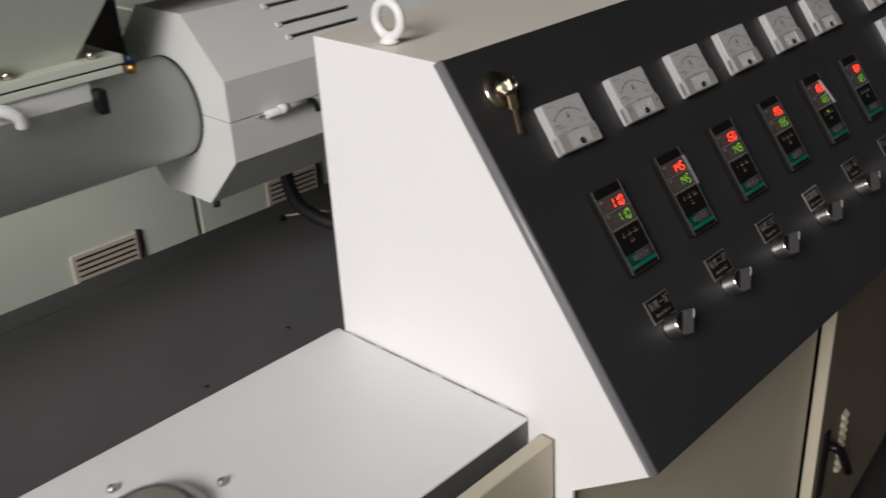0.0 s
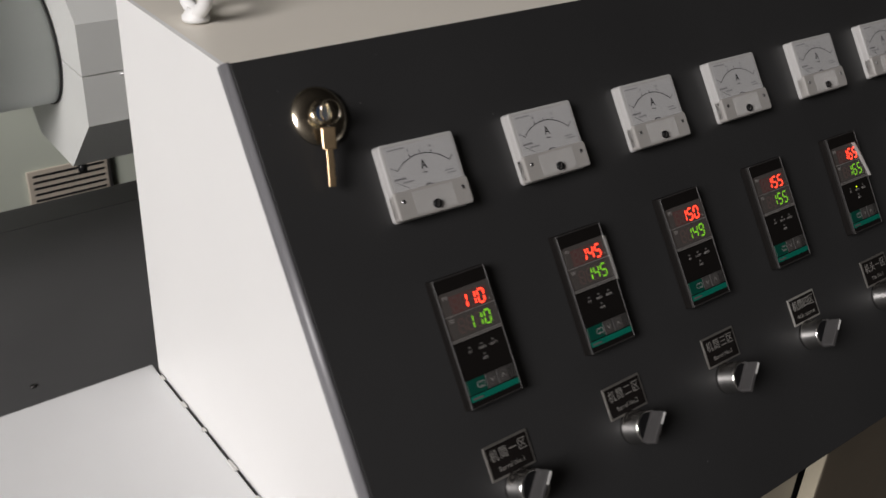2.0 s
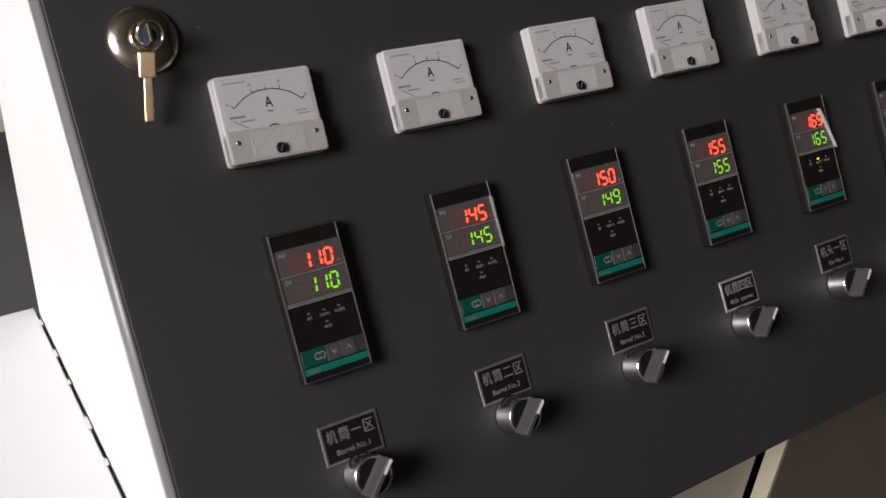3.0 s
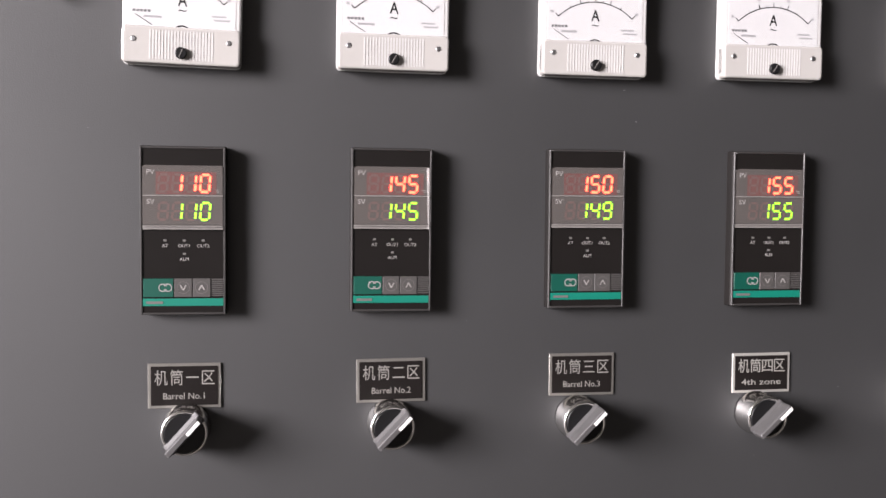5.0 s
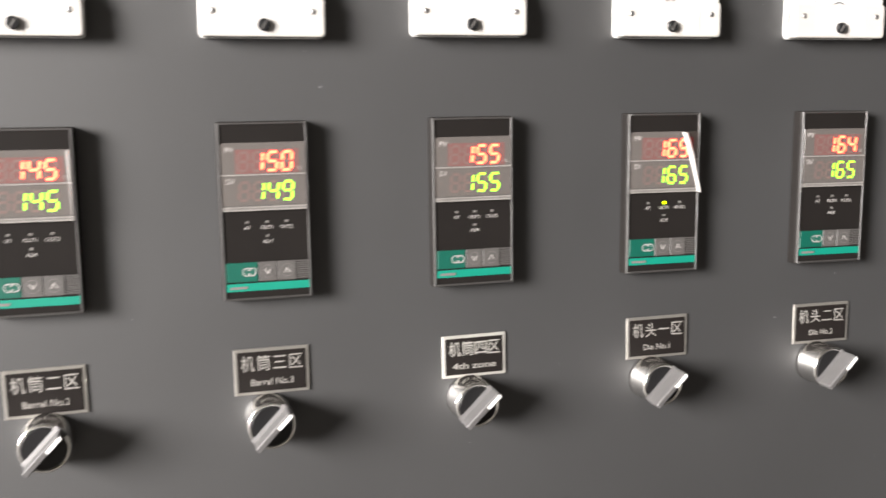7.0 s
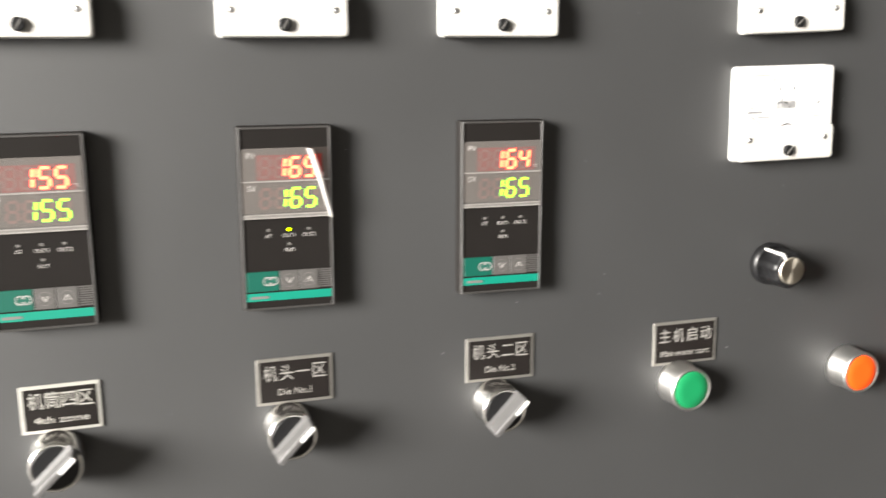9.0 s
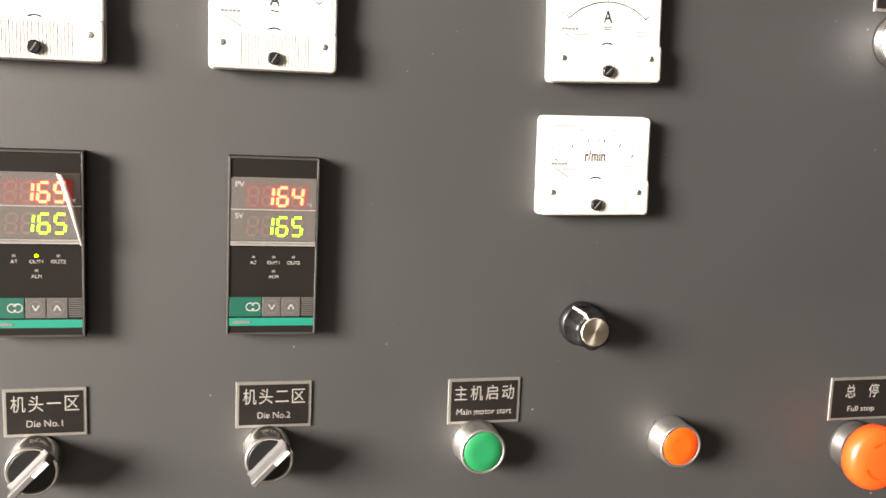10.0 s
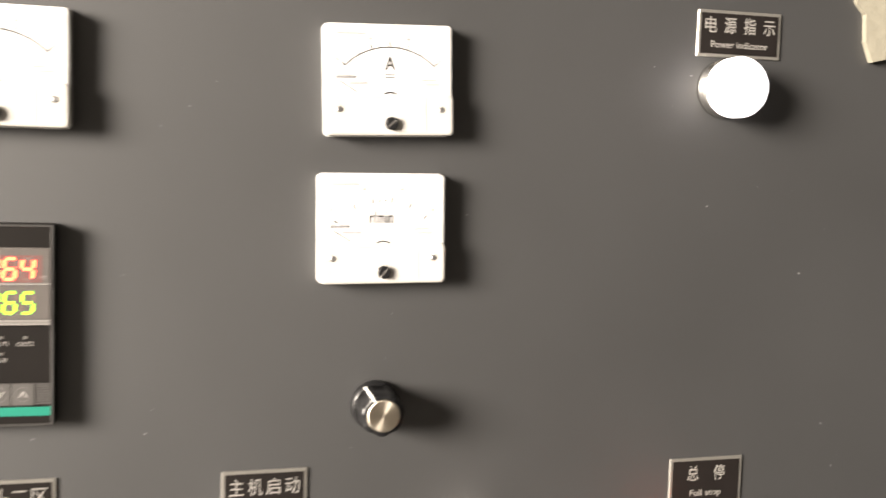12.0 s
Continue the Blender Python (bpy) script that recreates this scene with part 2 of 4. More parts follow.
def curve_points(keys, n=10):
    """A smooth line through key points."""
    k = [Vector(p) for p in keys]
    k = [2 * k[0] - k[1]] + k + [2 * k[-1] - k[-2]]
    out = []
    for a, b, c, d in zip(k, k[1:], k[2:], k[3:]):
        for i in range(n):
            t = i / n
            out.append(0.5 * (2 * b + (c - a) * t + (2 * a - 5 * b + 4 * c - d) * t * t + (3 * b - a - 3 * c + d) * t ** 3))
    return out + [k[-2]]


def mesh_of(name, bm, material):
    me = bpy.data.meshes.new(name)
    bm.to_mesh(me)
    bm.free()
    me.materials.append(material)
    return me


def part(name, bm, material, parent, label=""):
    ob = new(name, mesh_of(name, bm, material))
    ob.parent = parent
    if label:
        ob["label"] = label
    return ob


def thing(name, label, category, m=None, group="", kind=""):
    ob = new(name)
    ob.empty_display_size = 0.05
    ob.matrix_world = m or Matrix.Identity(4)
    return tagged(ob, label, category, group, kind)


def single(name, bm, material, label, category, kind="", m=None, group=""):
    ob = new(name, mesh_of(name, bm, material))
    if m:
        ob.matrix_world = m
    return tagged(ob, label, category, group, kind)


TEXTS = {}


def words(body, size, at, material, parent, name="lettering", align="CENTER", stretch=1.0, bold=0.0, width=0.0):
    """Letters in the built-in font, flat on a face that looks along -y."""
    key = (body, size, align, stretch, bold, width, material.name)
    if key not in TEXTS:
        cu = bpy.data.curves.new("lettering", "FONT")
        cu.body, cu.size, cu.align_x, cu.align_y = body, size, align, "CENTER"
        cu.extrude, cu.offset, cu.resolution_u = 0.00008, bold, 3
        tmp = new("lettering_tmp", cu)
        bpy.context.view_layer.update()
        me = bpy.data.meshes.new_from_object(tmp.evaluated_get(bpy.context.evaluated_depsgraph_get()))
        bpy.data.objects.remove(tmp)
        bpy.data.curves.remove(cu)
        if width:
            xs = [v.co.x for v in me.vertices]
            stretch = width / (max(xs) - min(xs))
        me.transform(Matrix.Rotation(math.pi / 2, 4, "X") @ Matrix.Diagonal((stretch, 1, 1, 1)))
        me.materials.clear()
        me.materials.append(material)
        me.name = name
        TEXTS[key] = me
    ob = new(name, TEXTS[key])
    ob.parent = parent
    ob.location = at
    return ob


# ---------------------------------------------------------------- the hall
X0, X1, Y0, Y1, ZC = WALL_X, 14.0, -6.0, 5.0, 8.0
single("floor", B(X0 - 0.2, X1 + 0.2, Y0 - 0.2, Y1 + 0.2, -0.15, 0.0), M_FLOOR, "dark worn concrete workshop floor", "floor", "structure")
single("ceiling", B(X0 - 0.2, X1 + 0.2, Y0 - 0.2, Y1 + 0.2, ZC, ZC + 0.15), M_CEIL, "plain grey-white workshop ceiling", "ceiling", "structure")
single("wall_north", B(X0 - 0.2, X1 + 0.2, Y1, Y1 + 0.2, 0, ZC), M_WALL, "plain plaster workshop wall", "wall", "structure")
single("wall_south", B(X0 - 0.2, X1 + 0.2, Y0 - 0.2, Y0, 0, ZC), M_WALL, "plain dim plaster workshop wall", "wall", "structure")
single("wall_east", B(X1, X1 + 0.2, Y0, Y1, 0, ZC), M_WALL, "plain plaster workshop wall", "wall", "structure")
bm = bmesh.new()
box(bm, X0 - 0.2, X0, Y0, WIN_Y0, 0, ZC)
box(bm, X0 - 0.2, X0, WIN_Y1, Y1, 0, ZC)
box(bm, X0 - 0.2, X0, WIN_Y0, WIN_Y1, 0, WIN_Z0)
box(bm, X0 - 0.2, X0, WIN_Y0, WIN_Y1, WIN_Z1, ZC)
single("wall_west", bm, M_WALL, "plaster workshop wall with a window opening", "wall", "structure")
win = thing("window_1", "grey-framed workshop window open to the daylight", "window", kind="structure")
bm = bmesh.new()
for y0, y1, z0, z1 in ((WIN_Y0, WIN_Y0 + 0.05, WIN_Z0, WIN_Z1), (WIN_Y1 - 0.05, WIN_Y1, WIN_Z0, WIN_Z1), (WIN_Y0 + 0.05, WIN_Y1 - 0.05, WIN_Z0, WIN_Z0 + 0.05), (WIN_Y0 + 0.05, WIN_Y1 - 0.05, WIN_Z1 - 0.05, WIN_Z1)):
    box(bm, X0 - 0.14, X0 - 0.08, y0, y1, z0, z1)
part("window_frame", bm, M_FRAME, win)

# ---------------------------------------------------------------- the control desk
Z0 = 1.14
TILT = -35.5
PANEL = pose(0, 0, Z0, TILT)          # x along the panel, z up its slope, -y out of it
DESK_L, DESK_R = -0.0975, 1.235
TOP_Z, LEDGE_Z, BACK_Y = 1.293, 0.912, 0.303


def on_panel(y, z):
    v = PANEL @ Vector((0, y, z))
    return (v.y, v.z)


S_TOP, S_BOT = 0.187, -0.277
desk = thing("control_desk", "white steel control desk with a sloping charcoal front panel", "control desk")
p_tl, p_bl = on_panel(0.003, S_TOP), on_panel(0.003, S_BOT)
under = on_panel(0.125, S_BOT)
side = [p_tl, (BACK_Y, TOP_Z), (BACK_Y, LEDGE_Z - 0.1), (under[0], LEDGE_Z - 0.1), under, p_bl]
part("side_panel", prism(bmesh.new(), side, DESK_L, DESK_L + 0.004), M_WHITE, desk, "white powder-coated side sheet")
part("side_panel", prism(bmesh.new(), side, DESK_R - 0.004, DESK_R), M_WHITE, desk, "white powder-coated side sheet")
part("top_sheet", prism(bmesh.new(), [p_tl, (BACK_Y, TOP_Z), (BACK_Y, TOP_Z - 0.004), (p_tl[0] + 0.002, p_tl[1] - 0.004)], DESK_L + 0.004, DESK_R - 0.004), M_TOP, desk, "cream top sheet")
part("back_sheet", B(DESK_L + 0.004, DESK_R - 0.004, BACK_Y - 0.004, BACK_Y, LEDGE_Z - 0.1, TOP_Z - 0.004), M_WHITE, desk)
part("underside", prism(bmesh.new(), [p_bl, under, (under[0], under[1] + 0.004), (p_bl[0] + 0.003, p_bl[1] + 0.005)], DESK_L + 0.004, DESK_R - 0.004), M_CREAM, desk)
FOLD = DESK_L + 0.0042
bm = B(FOLD, DESK_R - 0.0005, -0.001, 0.003, S_BOT, S_TOP, bevel=0.0008)
plate = part("front_panel", bm, M_PANEL, desk, "charcoal powder-coated front panel")
plate.matrix_local = PANEL
# the fold rounds back from the front face to the side sheet
fold = [(FOLD, -0.0008), (FOLD - 0.0022, -0.0004), (DESK_L - 0.0004, 0.0016), (DESK_L - 0.0012, 0.0042), (DESK_L - 0.0012, 0.0090), (DESK_L - 0.0002, 0.0090), (FOLD, 0.0028)]
bm = bmesh.new()
lo_, hi_ = ([bm.verts.new((x, y, z)) for x, y in fold] for z in (S_BOT, S_TOP + 0.001))
for i in range(len(fold)):
    j = (i + 1) % len(fold)
    bm.faces.new((lo_[i], lo_[j], hi_[j], hi_[i])).smooth = i < 3
bm.faces.new(lo_)
bm.faces.new(hi_)
bmesh.ops.recalc_face_normals(bm, faces=bm.faces[:])
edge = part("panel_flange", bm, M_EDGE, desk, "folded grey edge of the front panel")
edge.matrix_local = PANEL

# lifting eye on the desk's top
eye = thing("lifting_eye_bolt", "white-painted steel lifting eye on the desk top", "eye bolt", pose(-0.072, 0.206, TOP_Z, 0, 0, -86))
ring = [(0.0180 * math.cos(a), 0, 0.0255 + 0.0185 * math.sin(a)) for a in [2 * math.pi * i / 40 for i in range(40)]]
part("ring", tube(bmesh.new(), ring, 0.0054, closed=True), M_WHITE, eye)
part("collar", Lt([(0.0105, 0), (0.0105, 0.003), (0.008, 0.006), (0.006, 0.010)], m=Matrix.Rotation(-math.pi / 2, 4, "X")), M_WHITE, eye)


def spot(x, z, turn=0.0):
    return PANEL @ Matrix.Translation((x, -0.001, z)) @ Matrix.Rotation(radians(turn), 4, "Y")


# ---------------------------------------------------------------- meters
def arc_band(bm, cx, cz, r, a0, a1, w, h, n=40):
    prev = None
    for i in range(n + 1):
        a = radians(a0 + (a1 - a0) * i / n)
        p = [bm.verts.new((cx + q * math.cos(a), -h, cz + q * math.sin(a))) for q in (r - w / 2, r + w / 2)]
        if prev:
            bm.faces.new((prev[0], p[0], p[1], prev[1]))
        prev = p
    return bm


def stroke(bm, x0, z0, x1, z1, w, h):
    d = Vector((x1 - x0, 0, z1 - z0)).normalized()
    s = Vector((-d.z, 0, d.x)) * w / 2
    a, b = Vector((x0, -h, z0)), Vector((x1, -h, z1))
    bm.faces.new([bm.verts.new(v) for v in (a - s, b - s, b + s, a + s)])
    return bm


def meter(x, z, unit, label, turn=0.0, needle=148):
    """A square moving-coil meter, 68 x 57 mm; x, z is the middle of its lower edge."""
    t = thing("panel_meter", label, "meter", spot(x, z, turn), "white meters on the front panel")
    W, H = 0.0338, 0.0582
    part("back_plate", slab(-W, W, 0, H, 0, 0.0035), M_METER, t)
    part("cover_rim", slab(-W + 0.0003, W - 0.0003, 0.0012, H - 0.0005, 0.0034, 0.0096, 0.0026, 0.0012), M_METER, t, "clear acrylic rim")
    # slightly proud slab; the ridge's shade is put into its grey
    part("rim_shade_line", slab(-W + 0.0029, W - 0.0029, 0.016, H - 0.0029, 0.0090, 0.00966, 0.0012, 0.0001), M_RIMSHADE, t, "grey line painted for the shade inside the rim")
    part("dial", slab(-W + 0.0034, W - 0.0034, 0.016, H - 0.0034, 0.0090, 0.0098, 0.0010, 0.0001), M_DIAL, t, "white printed dial")
    h = 0.0099
    cz = 0.012
    bm = bmesh.new()
    if unit == "r/min":
        for a in (140, 118, 100, 94, 88, 82, 64, 46):
            q = radians(a)
            n = 0.0325 if a in (94, 88) else 0.0338
            stroke(bm, 0.0312 * math.cos(q), cz + 0.0312 * math.sin(q), n * math.cos(q), cz + n * math.sin(q), 0.0006, h)
    else:
        arc_band(bm, 0, cz, 0.0338, 134, 46, 0.0006, h)
        for a in (134, 118, 106, 98, 90, 82, 74, 62, 46):
            q = radians(a)
            n = 0.0365 if a in (134, 106, 90, 74, 46) else 0.0350
            stroke(bm, 0.0338 * math.cos(q), cz + 0.0338 * math.sin(q), n * math.cos(q), cz + n * math.sin(q), 0.0006, h)
    part("scale", bm, M_INK, t)
    bm = bmesh.new()
    q = radians(needle)
    stroke(bm, 0.020 * math.cos(q), cz + 0.020 * math.sin(q), 0.031 * math.cos(q), cz + 0.031 * math.sin(q), 0.0004, h + 0.0001)
    part("needle", bm, M_INK, t)
    if unit == "r/min":
        words("r/min", 0.0092, (-0.001, -h, 0.0350), M_INK, t, width=0.0125, bold=0.00006)
    else:
        words("A", 0.0100, (0, -h, 0.0372), M_INK, t, width=0.0052, bold=0.00005)
        if unit == "~":
            words("~", 0.007, (0, -h, 0.0318), M_INK, t, width=0.0042)
        else:
            for k, zz in enumerate((0.0318, 0.0305)):
                bm = bmesh.new()
                stroke(bm, -0.0026, zz, 0.0026, zz, 0.0005, h)
                part("unit_bar", bm, M_INK, t)
    bm = bmesh.new()
    for k in range(5):
        stroke(bm, -0.0278 + k * 0.0021, 0.0305, -0.0262 + k * 0.0021, 0.0305, 0.0015, h)
    part("maker_mark", bm, M_BAR, t)
    for x0, x1, zz, ww in ((-0.0215, -0.0115, 0.0274, 0.0013), (0.0165, 0.0250, 0.0292, 0.0010), (0.0180, 0.0270, 0.0270, 0.0010), (-0.0275, -0.0125, 0.0525, 0.0011), (-0.0285, -0.0265, 0.0392, 0.0016), (0.0255, 0.0275, 0.0392, 0.0016), (-0.0112, -0.0090, 0.0500, 0.0015), (0.0088, 0.0110, 0.0500, 0.0015)):
        bm = bmesh.new()
        stroke(bm, x0, zz, x1, zz, ww, h)
        part("print_line", bm, M_FAINT, t)
    # raised lower cover with fine ribs
    part("lower_cover", slab(-W + 0.0003, W - 0.0003, 0.0005, 0.0218, 0.0034, 0.0120, 0.0026, 0.0012), M_METERLOW, t, "frosted clear lower cover")
    bm = bmesh.new()
    for i in range(21):
        xx = -0.0175 + i * 0.00175
        box(bm, xx - 0.0004, xx + 0.0004, -0.0122, -0.0118, 0.0028, 0.0195)
    part("ribs", bm, M_METER, t)
    part("pivot_cap", prism_arc(0.0062, 0.0200, 0.0100), M_INK, t)
    win_ = part("window", B(-W + 0.0036, W - 0.0036, -0.0104, -0.0102, 0.0218, H - 0.0036), M_GLASS, t, "clear window")
    win_.visible_shadow = False
    s = part("zero_screw", Lt([(0.0034, 0.0116), (0.0034, 0.0142), (0.0028, 0.0146)], n=24), M_BLACK, t, "black slotted zero screw")
    s.location = (0, 0, 0.0068)
    g = part("slot", B(-0.0027, 0.0027, -0.0149, -0.0145, -0.0003, 0.0003), M_KEYLINE, s)
    g.rotation_euler = (0, radians(-55 - turn * 9), 0)
    for sx in (-0.0268, 0.0268):
        c = part("cover_screw", Lt([(0.0016, 0.0116), (0.0016, 0.0122), (0.0010, 0.0124)], n=16), M_STEEL, t)
        c.location = (sx, 0, 0.0140)
    return t


def prism_arc(r, z, h):
    bm = bmesh.new()
    prev = None
    for i in range(13):
        a = radians(35 + 110 * i / 12)
        p = [bm.verts.new((q * math.cos(a), -h, z - 0.003 + q * math.sin(a))) for q in (r - 0.0008, r)]
        if prev:
            bm.faces.new((prev[0], p[0], p[1], prev[1]))
        prev = p
    return bm


AMP = "white square ammeter with a printed arc scale"
COLS = [0.0, 0.1228, 0.2450, 0.3660, 0.4900, 0.6125]
METER_X = [0.0240, 0.1475, 0.2725, 0.3900, 0.5165, 0.6357]
METER_Z = [0.0478, 0.0478, 0.0475, 0.0485, 0.0480, 0.0475]
for i in range(6):
    meter(METER_X[i], METER_Z[i], "~", AMP + " for alternating current", turn=(1.5, 0.6, 0.4, 0.2, 0.3, 0.3)[i])
meter(0.8258, 0.0488, "=", AMP + " for direct current", turn=-1.7)
meter(0.8233, -0.0285, "r/min", "white square speed meter reading turns per minute", turn=-0.7)

# ---------------------------------------------------------------- temperature controllers
SEGS = {"0": "abcdef", "1": "bc", "3": "abcdg", "4": "bcfg", "5": "acdfg", "6": "acdefg", "8": "abcdefg", "9": "abcdfg"}


def digit(bm, ch, x, z, w, hh, h):
    """Seven-segment figure with its lower left corner at x, z."""
    t = 0.0013
    m = hh / 2
    rows = {"a": (0, hh, w, hh), "g": (0, m, w, m), "d": (0, 0, w, 0), "f": (0, m, 0, hh), "b": (w, m, w, hh), "e": (0, 0, 0, m), "c": (w, 0, w, m)}
    for s in SEGS[ch]:
        a, b, c, d = rows[s]
        gap = 0.0006
        if a == c:
            b, d = b + gap, d - gap
        else:
            a, c = a + gap, c - gap
        sh = lambda zz: zz * 0.09
        stroke(bm, x + a + sh(b), z + b, x + c + sh(d), z + d, t, h)
    return bm


def figures(text, lit, z, name, t, label):
    if name == "red_digit":
        # patch behind the red row imitates the digits' glow by colour
        part("red_glow_patch", B(0.0092, 0.0425, -0.0090, -0.0088, z - 0.0016, z + 0.0112), M_REDGLOW, t, "dark red patch painted for the glow of the digits")
    for x, ch in zip([0.0103, 0.0180, 0.0257, 0.0334], text.rjust(4)):
        part("unlit_digit", digit(bmesh.new(), "8", x, z, 0.0050, 0.0096, 0.00912), M_OFFLED, t)
        if ch != " ":
            part(name, digit(bmesh.new(), ch, x, z, 0.0050, 0.0096, 0.0093), lit, t, label)


def controller(x, z, pv, sv, label, turn=0.0):
    """A 48 x 96 mm temperature controller; x, z is its upper left corner."""
    t = thing("temperature_controller", label, "controller", spot(x, z, turn) @ Matrix.Translation((-0.0004, 0, 0.0012)) @ Matrix.Diagonal((1.035, 1.15, 1.035, 1)), "temperature controllers on the front panel")
    W, H = 0.048, 0.096
    part("case", B(0, W, -0.0065, 0, -H, 0, bevel=0.0008), M_CASE, t, "black plastic case")
    bm = bmesh.new()
    for a, b, c, d in ((0.0004, 0.0016, -H + 0.0004, -0.0004), (W - 0.0016, W - 0.0004, -H + 0.0004, -0.0004), (0.0016, W - 0.0016, -0.0016, -0.0004), (0.0016, W - 0.0016, -H + 0.0004, -H + 0.0016)):
        box(bm, a, b, -0.0088, -0.0065, c, d, bevel=0.0003, seg=1)
    part("bezel", bm, M_RIM, t, "thin dark grey bezel")
    part("face", B(0.0016, W - 0.0016, -0.0082, -0.0064, -H + 0.0016, -0.0016), M_CASE, t, "black face")
    bm = bmesh.new()
    box(bm, 0.0018, W - 0.0018, -0.0089, -0.0081, -0.0276, -0.0112, bevel=0.0002, seg=1)
    part("display_window", bm, M_SMOKE, t, "smoked display window")
    bm = bmesh.new()
    box(bm, 0.0018, W - 0.0018, -0.0089, -0.0081, -0.0444, -0.0283, bevel=0.0002, seg=1)
    part("display_window", bm, M_SMOKE, t, "smoked display window")
    bm = B(0.0018, W - 0.0018, -0.0088, -0.0081, -0.0283, -0.0277)
    box(bm, 0.0018, W - 0.0018, -0.0088, -0.0081, -0.0472, -0.0450)
    part("divider", bm, M_KEYLINE, t)
    # thin film over the display; on one controller its far side has peeled off along a slant
    top, low = (0.0352, 0.0462) if pv == "165" else (W - 0.0020, W - 0.0020)
    bm = bmesh.new()
    film = [(0.0020, -0.0470), (low, -0.0470), (top, -0.0110), (0.0032, -0.0110), (0.0020, -0.0122)]
    fa, fb = ([bm.verts.new((x, -y, z)) for x, z in film] for y in (0.0095, 0.0097))
    for i in range(5):
        bm.faces.new((fa[i], fa[(i + 1) % 5], fb[(i + 1) % 5], fb[i]))
    bm.faces.new(fa[::-1])
    bm.faces.new(fb)
    fm = part("display_film", bm, M_HAZE, t, "hazy clear display film")
    fm.visible_shadow = False
    for zz, x1 in ((-0.0281, 0.0405 if pv == "165" else W - 0.0020), (-0.0469, low), (-0.0452, low - 0.0003)):
        part("film_crease", B(0.0021, x1, -0.00985, -0.0097, zz - 0.00022, zz + 0.00022), M_FILMEDGE, t)
    figures(pv, M_REDLED, -0.0258, "red_digit", t, "lit red digit")
    figures(sv, M_GREENLED, -0.0416, "green_digit", t, "lit yellow-green digit")
    words("PV", 0.0042, (0.0062, -0.00905, -0.0150), M_TEXT, t)
    words("SV", 0.0042, (0.0062, -0.00905, -0.0316), M_TEXT, t)
    words("°C", 0.0022, (0.0428, -0.00905, -0.0252), M_TEXT, t)
    for n, xx, zz in (("AT", 0.0140, -0.0565), ("OUT1", 0.0246, -0.0565), ("OUT2", 0.0350, -0.0565), ("ALM", 0.0246, -0.0641)):
        words(n, 0.0027, (xx, -0.0083, zz), M_TEXT, t)
        d = part("indicator", B(-0.0008, 0.0008, -0.0086, -0.0081, -0.0006, 0.0006), M_LIT if (n == "OUT1" and pv == "165") else M_KEYLINE, t)
        d.location = (xx, 0, zz + 0.0031)
    part("green_key", B(0.0020, 0.0186, -0.0088, -0.0081, -0.0856, -0.0750, bevel=0.0002, seg=1), M_TEALDARK, t, "dark green key")
    part("key", B(0.0190, 0.0288, -0.0088, -0.0081, -0.0856, -0.0750, bevel=0.0002, seg=1), M_KEYGREY, t)
    part("key", B(0.0292, 0.0392, -0.0088, -0.0081, -0.0856, -0.0750, bevel=0.0002, seg=1), M_KEYGREY, t)
    for i in range(9):
        zz = -0.0851 + i * 0.00115
        part("ridge", B(0.0396, W - 0.0019, -0.0086, -0.0081, zz, zz + 0.0007), M_KEYGREY, t)
    for i, (cx, ch) in enumerate(((0.0140, ""), (0.0240, "v"), (0.0342, "^"))):
        bm = bmesh.new()
        if i == 0:
            arc_band(bm, cx - 0.0013, -0.0802, 0.0021, 20, 340, 0.0006, 0.0090, 20)
            arc_band(bm, cx + 0.0015, -0.0802, 0.0021, 200, 520, 0.0006, 0.0090, 20)
        else:
            part("key_ring_mark", arc_band(bmesh.new(), cx, -0.0802, 0.0034, 0, 360, 0.0003, 0.0090, 28), M_KEYLINE, t)
            s = 1 if ch == "^" else -1
            stroke(bm, cx - 0.0016, -0.0802 - s * 0.0014, cx, -0.0802 + s * 0.0014, 0.0007, 0.0091)
            stroke(bm, cx + 0.0016, -0.0802 - s * 0.0014, cx, -0.0802 + s * 0.0014, 0.0007, 0.0091)
        part("key_symbol", bm, M_TEXT, t)
    part("teal_strip", B(0.0018, W - 0.0018, -0.0086, -0.0081, -0.0906, -0.0864), M_TEAL, t, "bright teal strip")
    bm = bmesh.new()
    stroke(bm, 0.0036, -0.0887, 0.0128, -0.0887, 0.0015, 0.0088)
    part("model_mark", bm, M_KEYLINE, t)
    return t


PV = ["110", "145", "150", "155", "165", "164"]
SV = ["110", "145", "149", "155", "165", "165"]
CZ = [0.0004, 0.0010, 0.0017, 0.0019, 0.0020, 0.0012]
for i in range(6):
    t = controller(COLS[i], CZ[i], PV[i], SV[i], "black temperature controller showing %s over %s" % (PV[i], SV[i]), (0.2, 0.3, 0, 0, 0.4, 0.6)[i])
    if i in (1, 4):
        # protective film that lifts off the display
        bm = bmesh.new()
        rows = []
        for k in range(9):
            u = k / 8
            zz = -0.0112 - u * 0.036
            x0 = (0.0346 + 0.0112 * u ** 0.9) if i == 4 else 0.0440 + 0.0012 * u
            wd = (0.0030 + 0.0004 * math.sin(u * 5)) * (1 - 0.35 * u) if i == 4 else 0.0026 * (1 - 0.75 * u)
            rows.append((bm.verts.new((x0, -0.0099, zz)), bm.verts.new((x0 + wd * 0.5, -0.0124, zz - 0.0006)), bm.verts.new((x0 + wd, -0.0112, zz - 0.0004))))
        for a, b in zip(rows, rows[1:]):
            for j in (0, 1):
                bm.faces.new((a[j], b[j], b[j + 1], a[j + 1])).smooth = True
        part("protective_film", bm, M_FILM if i == 4 else M_FILMTHIN, t, "peeling clear protective film")

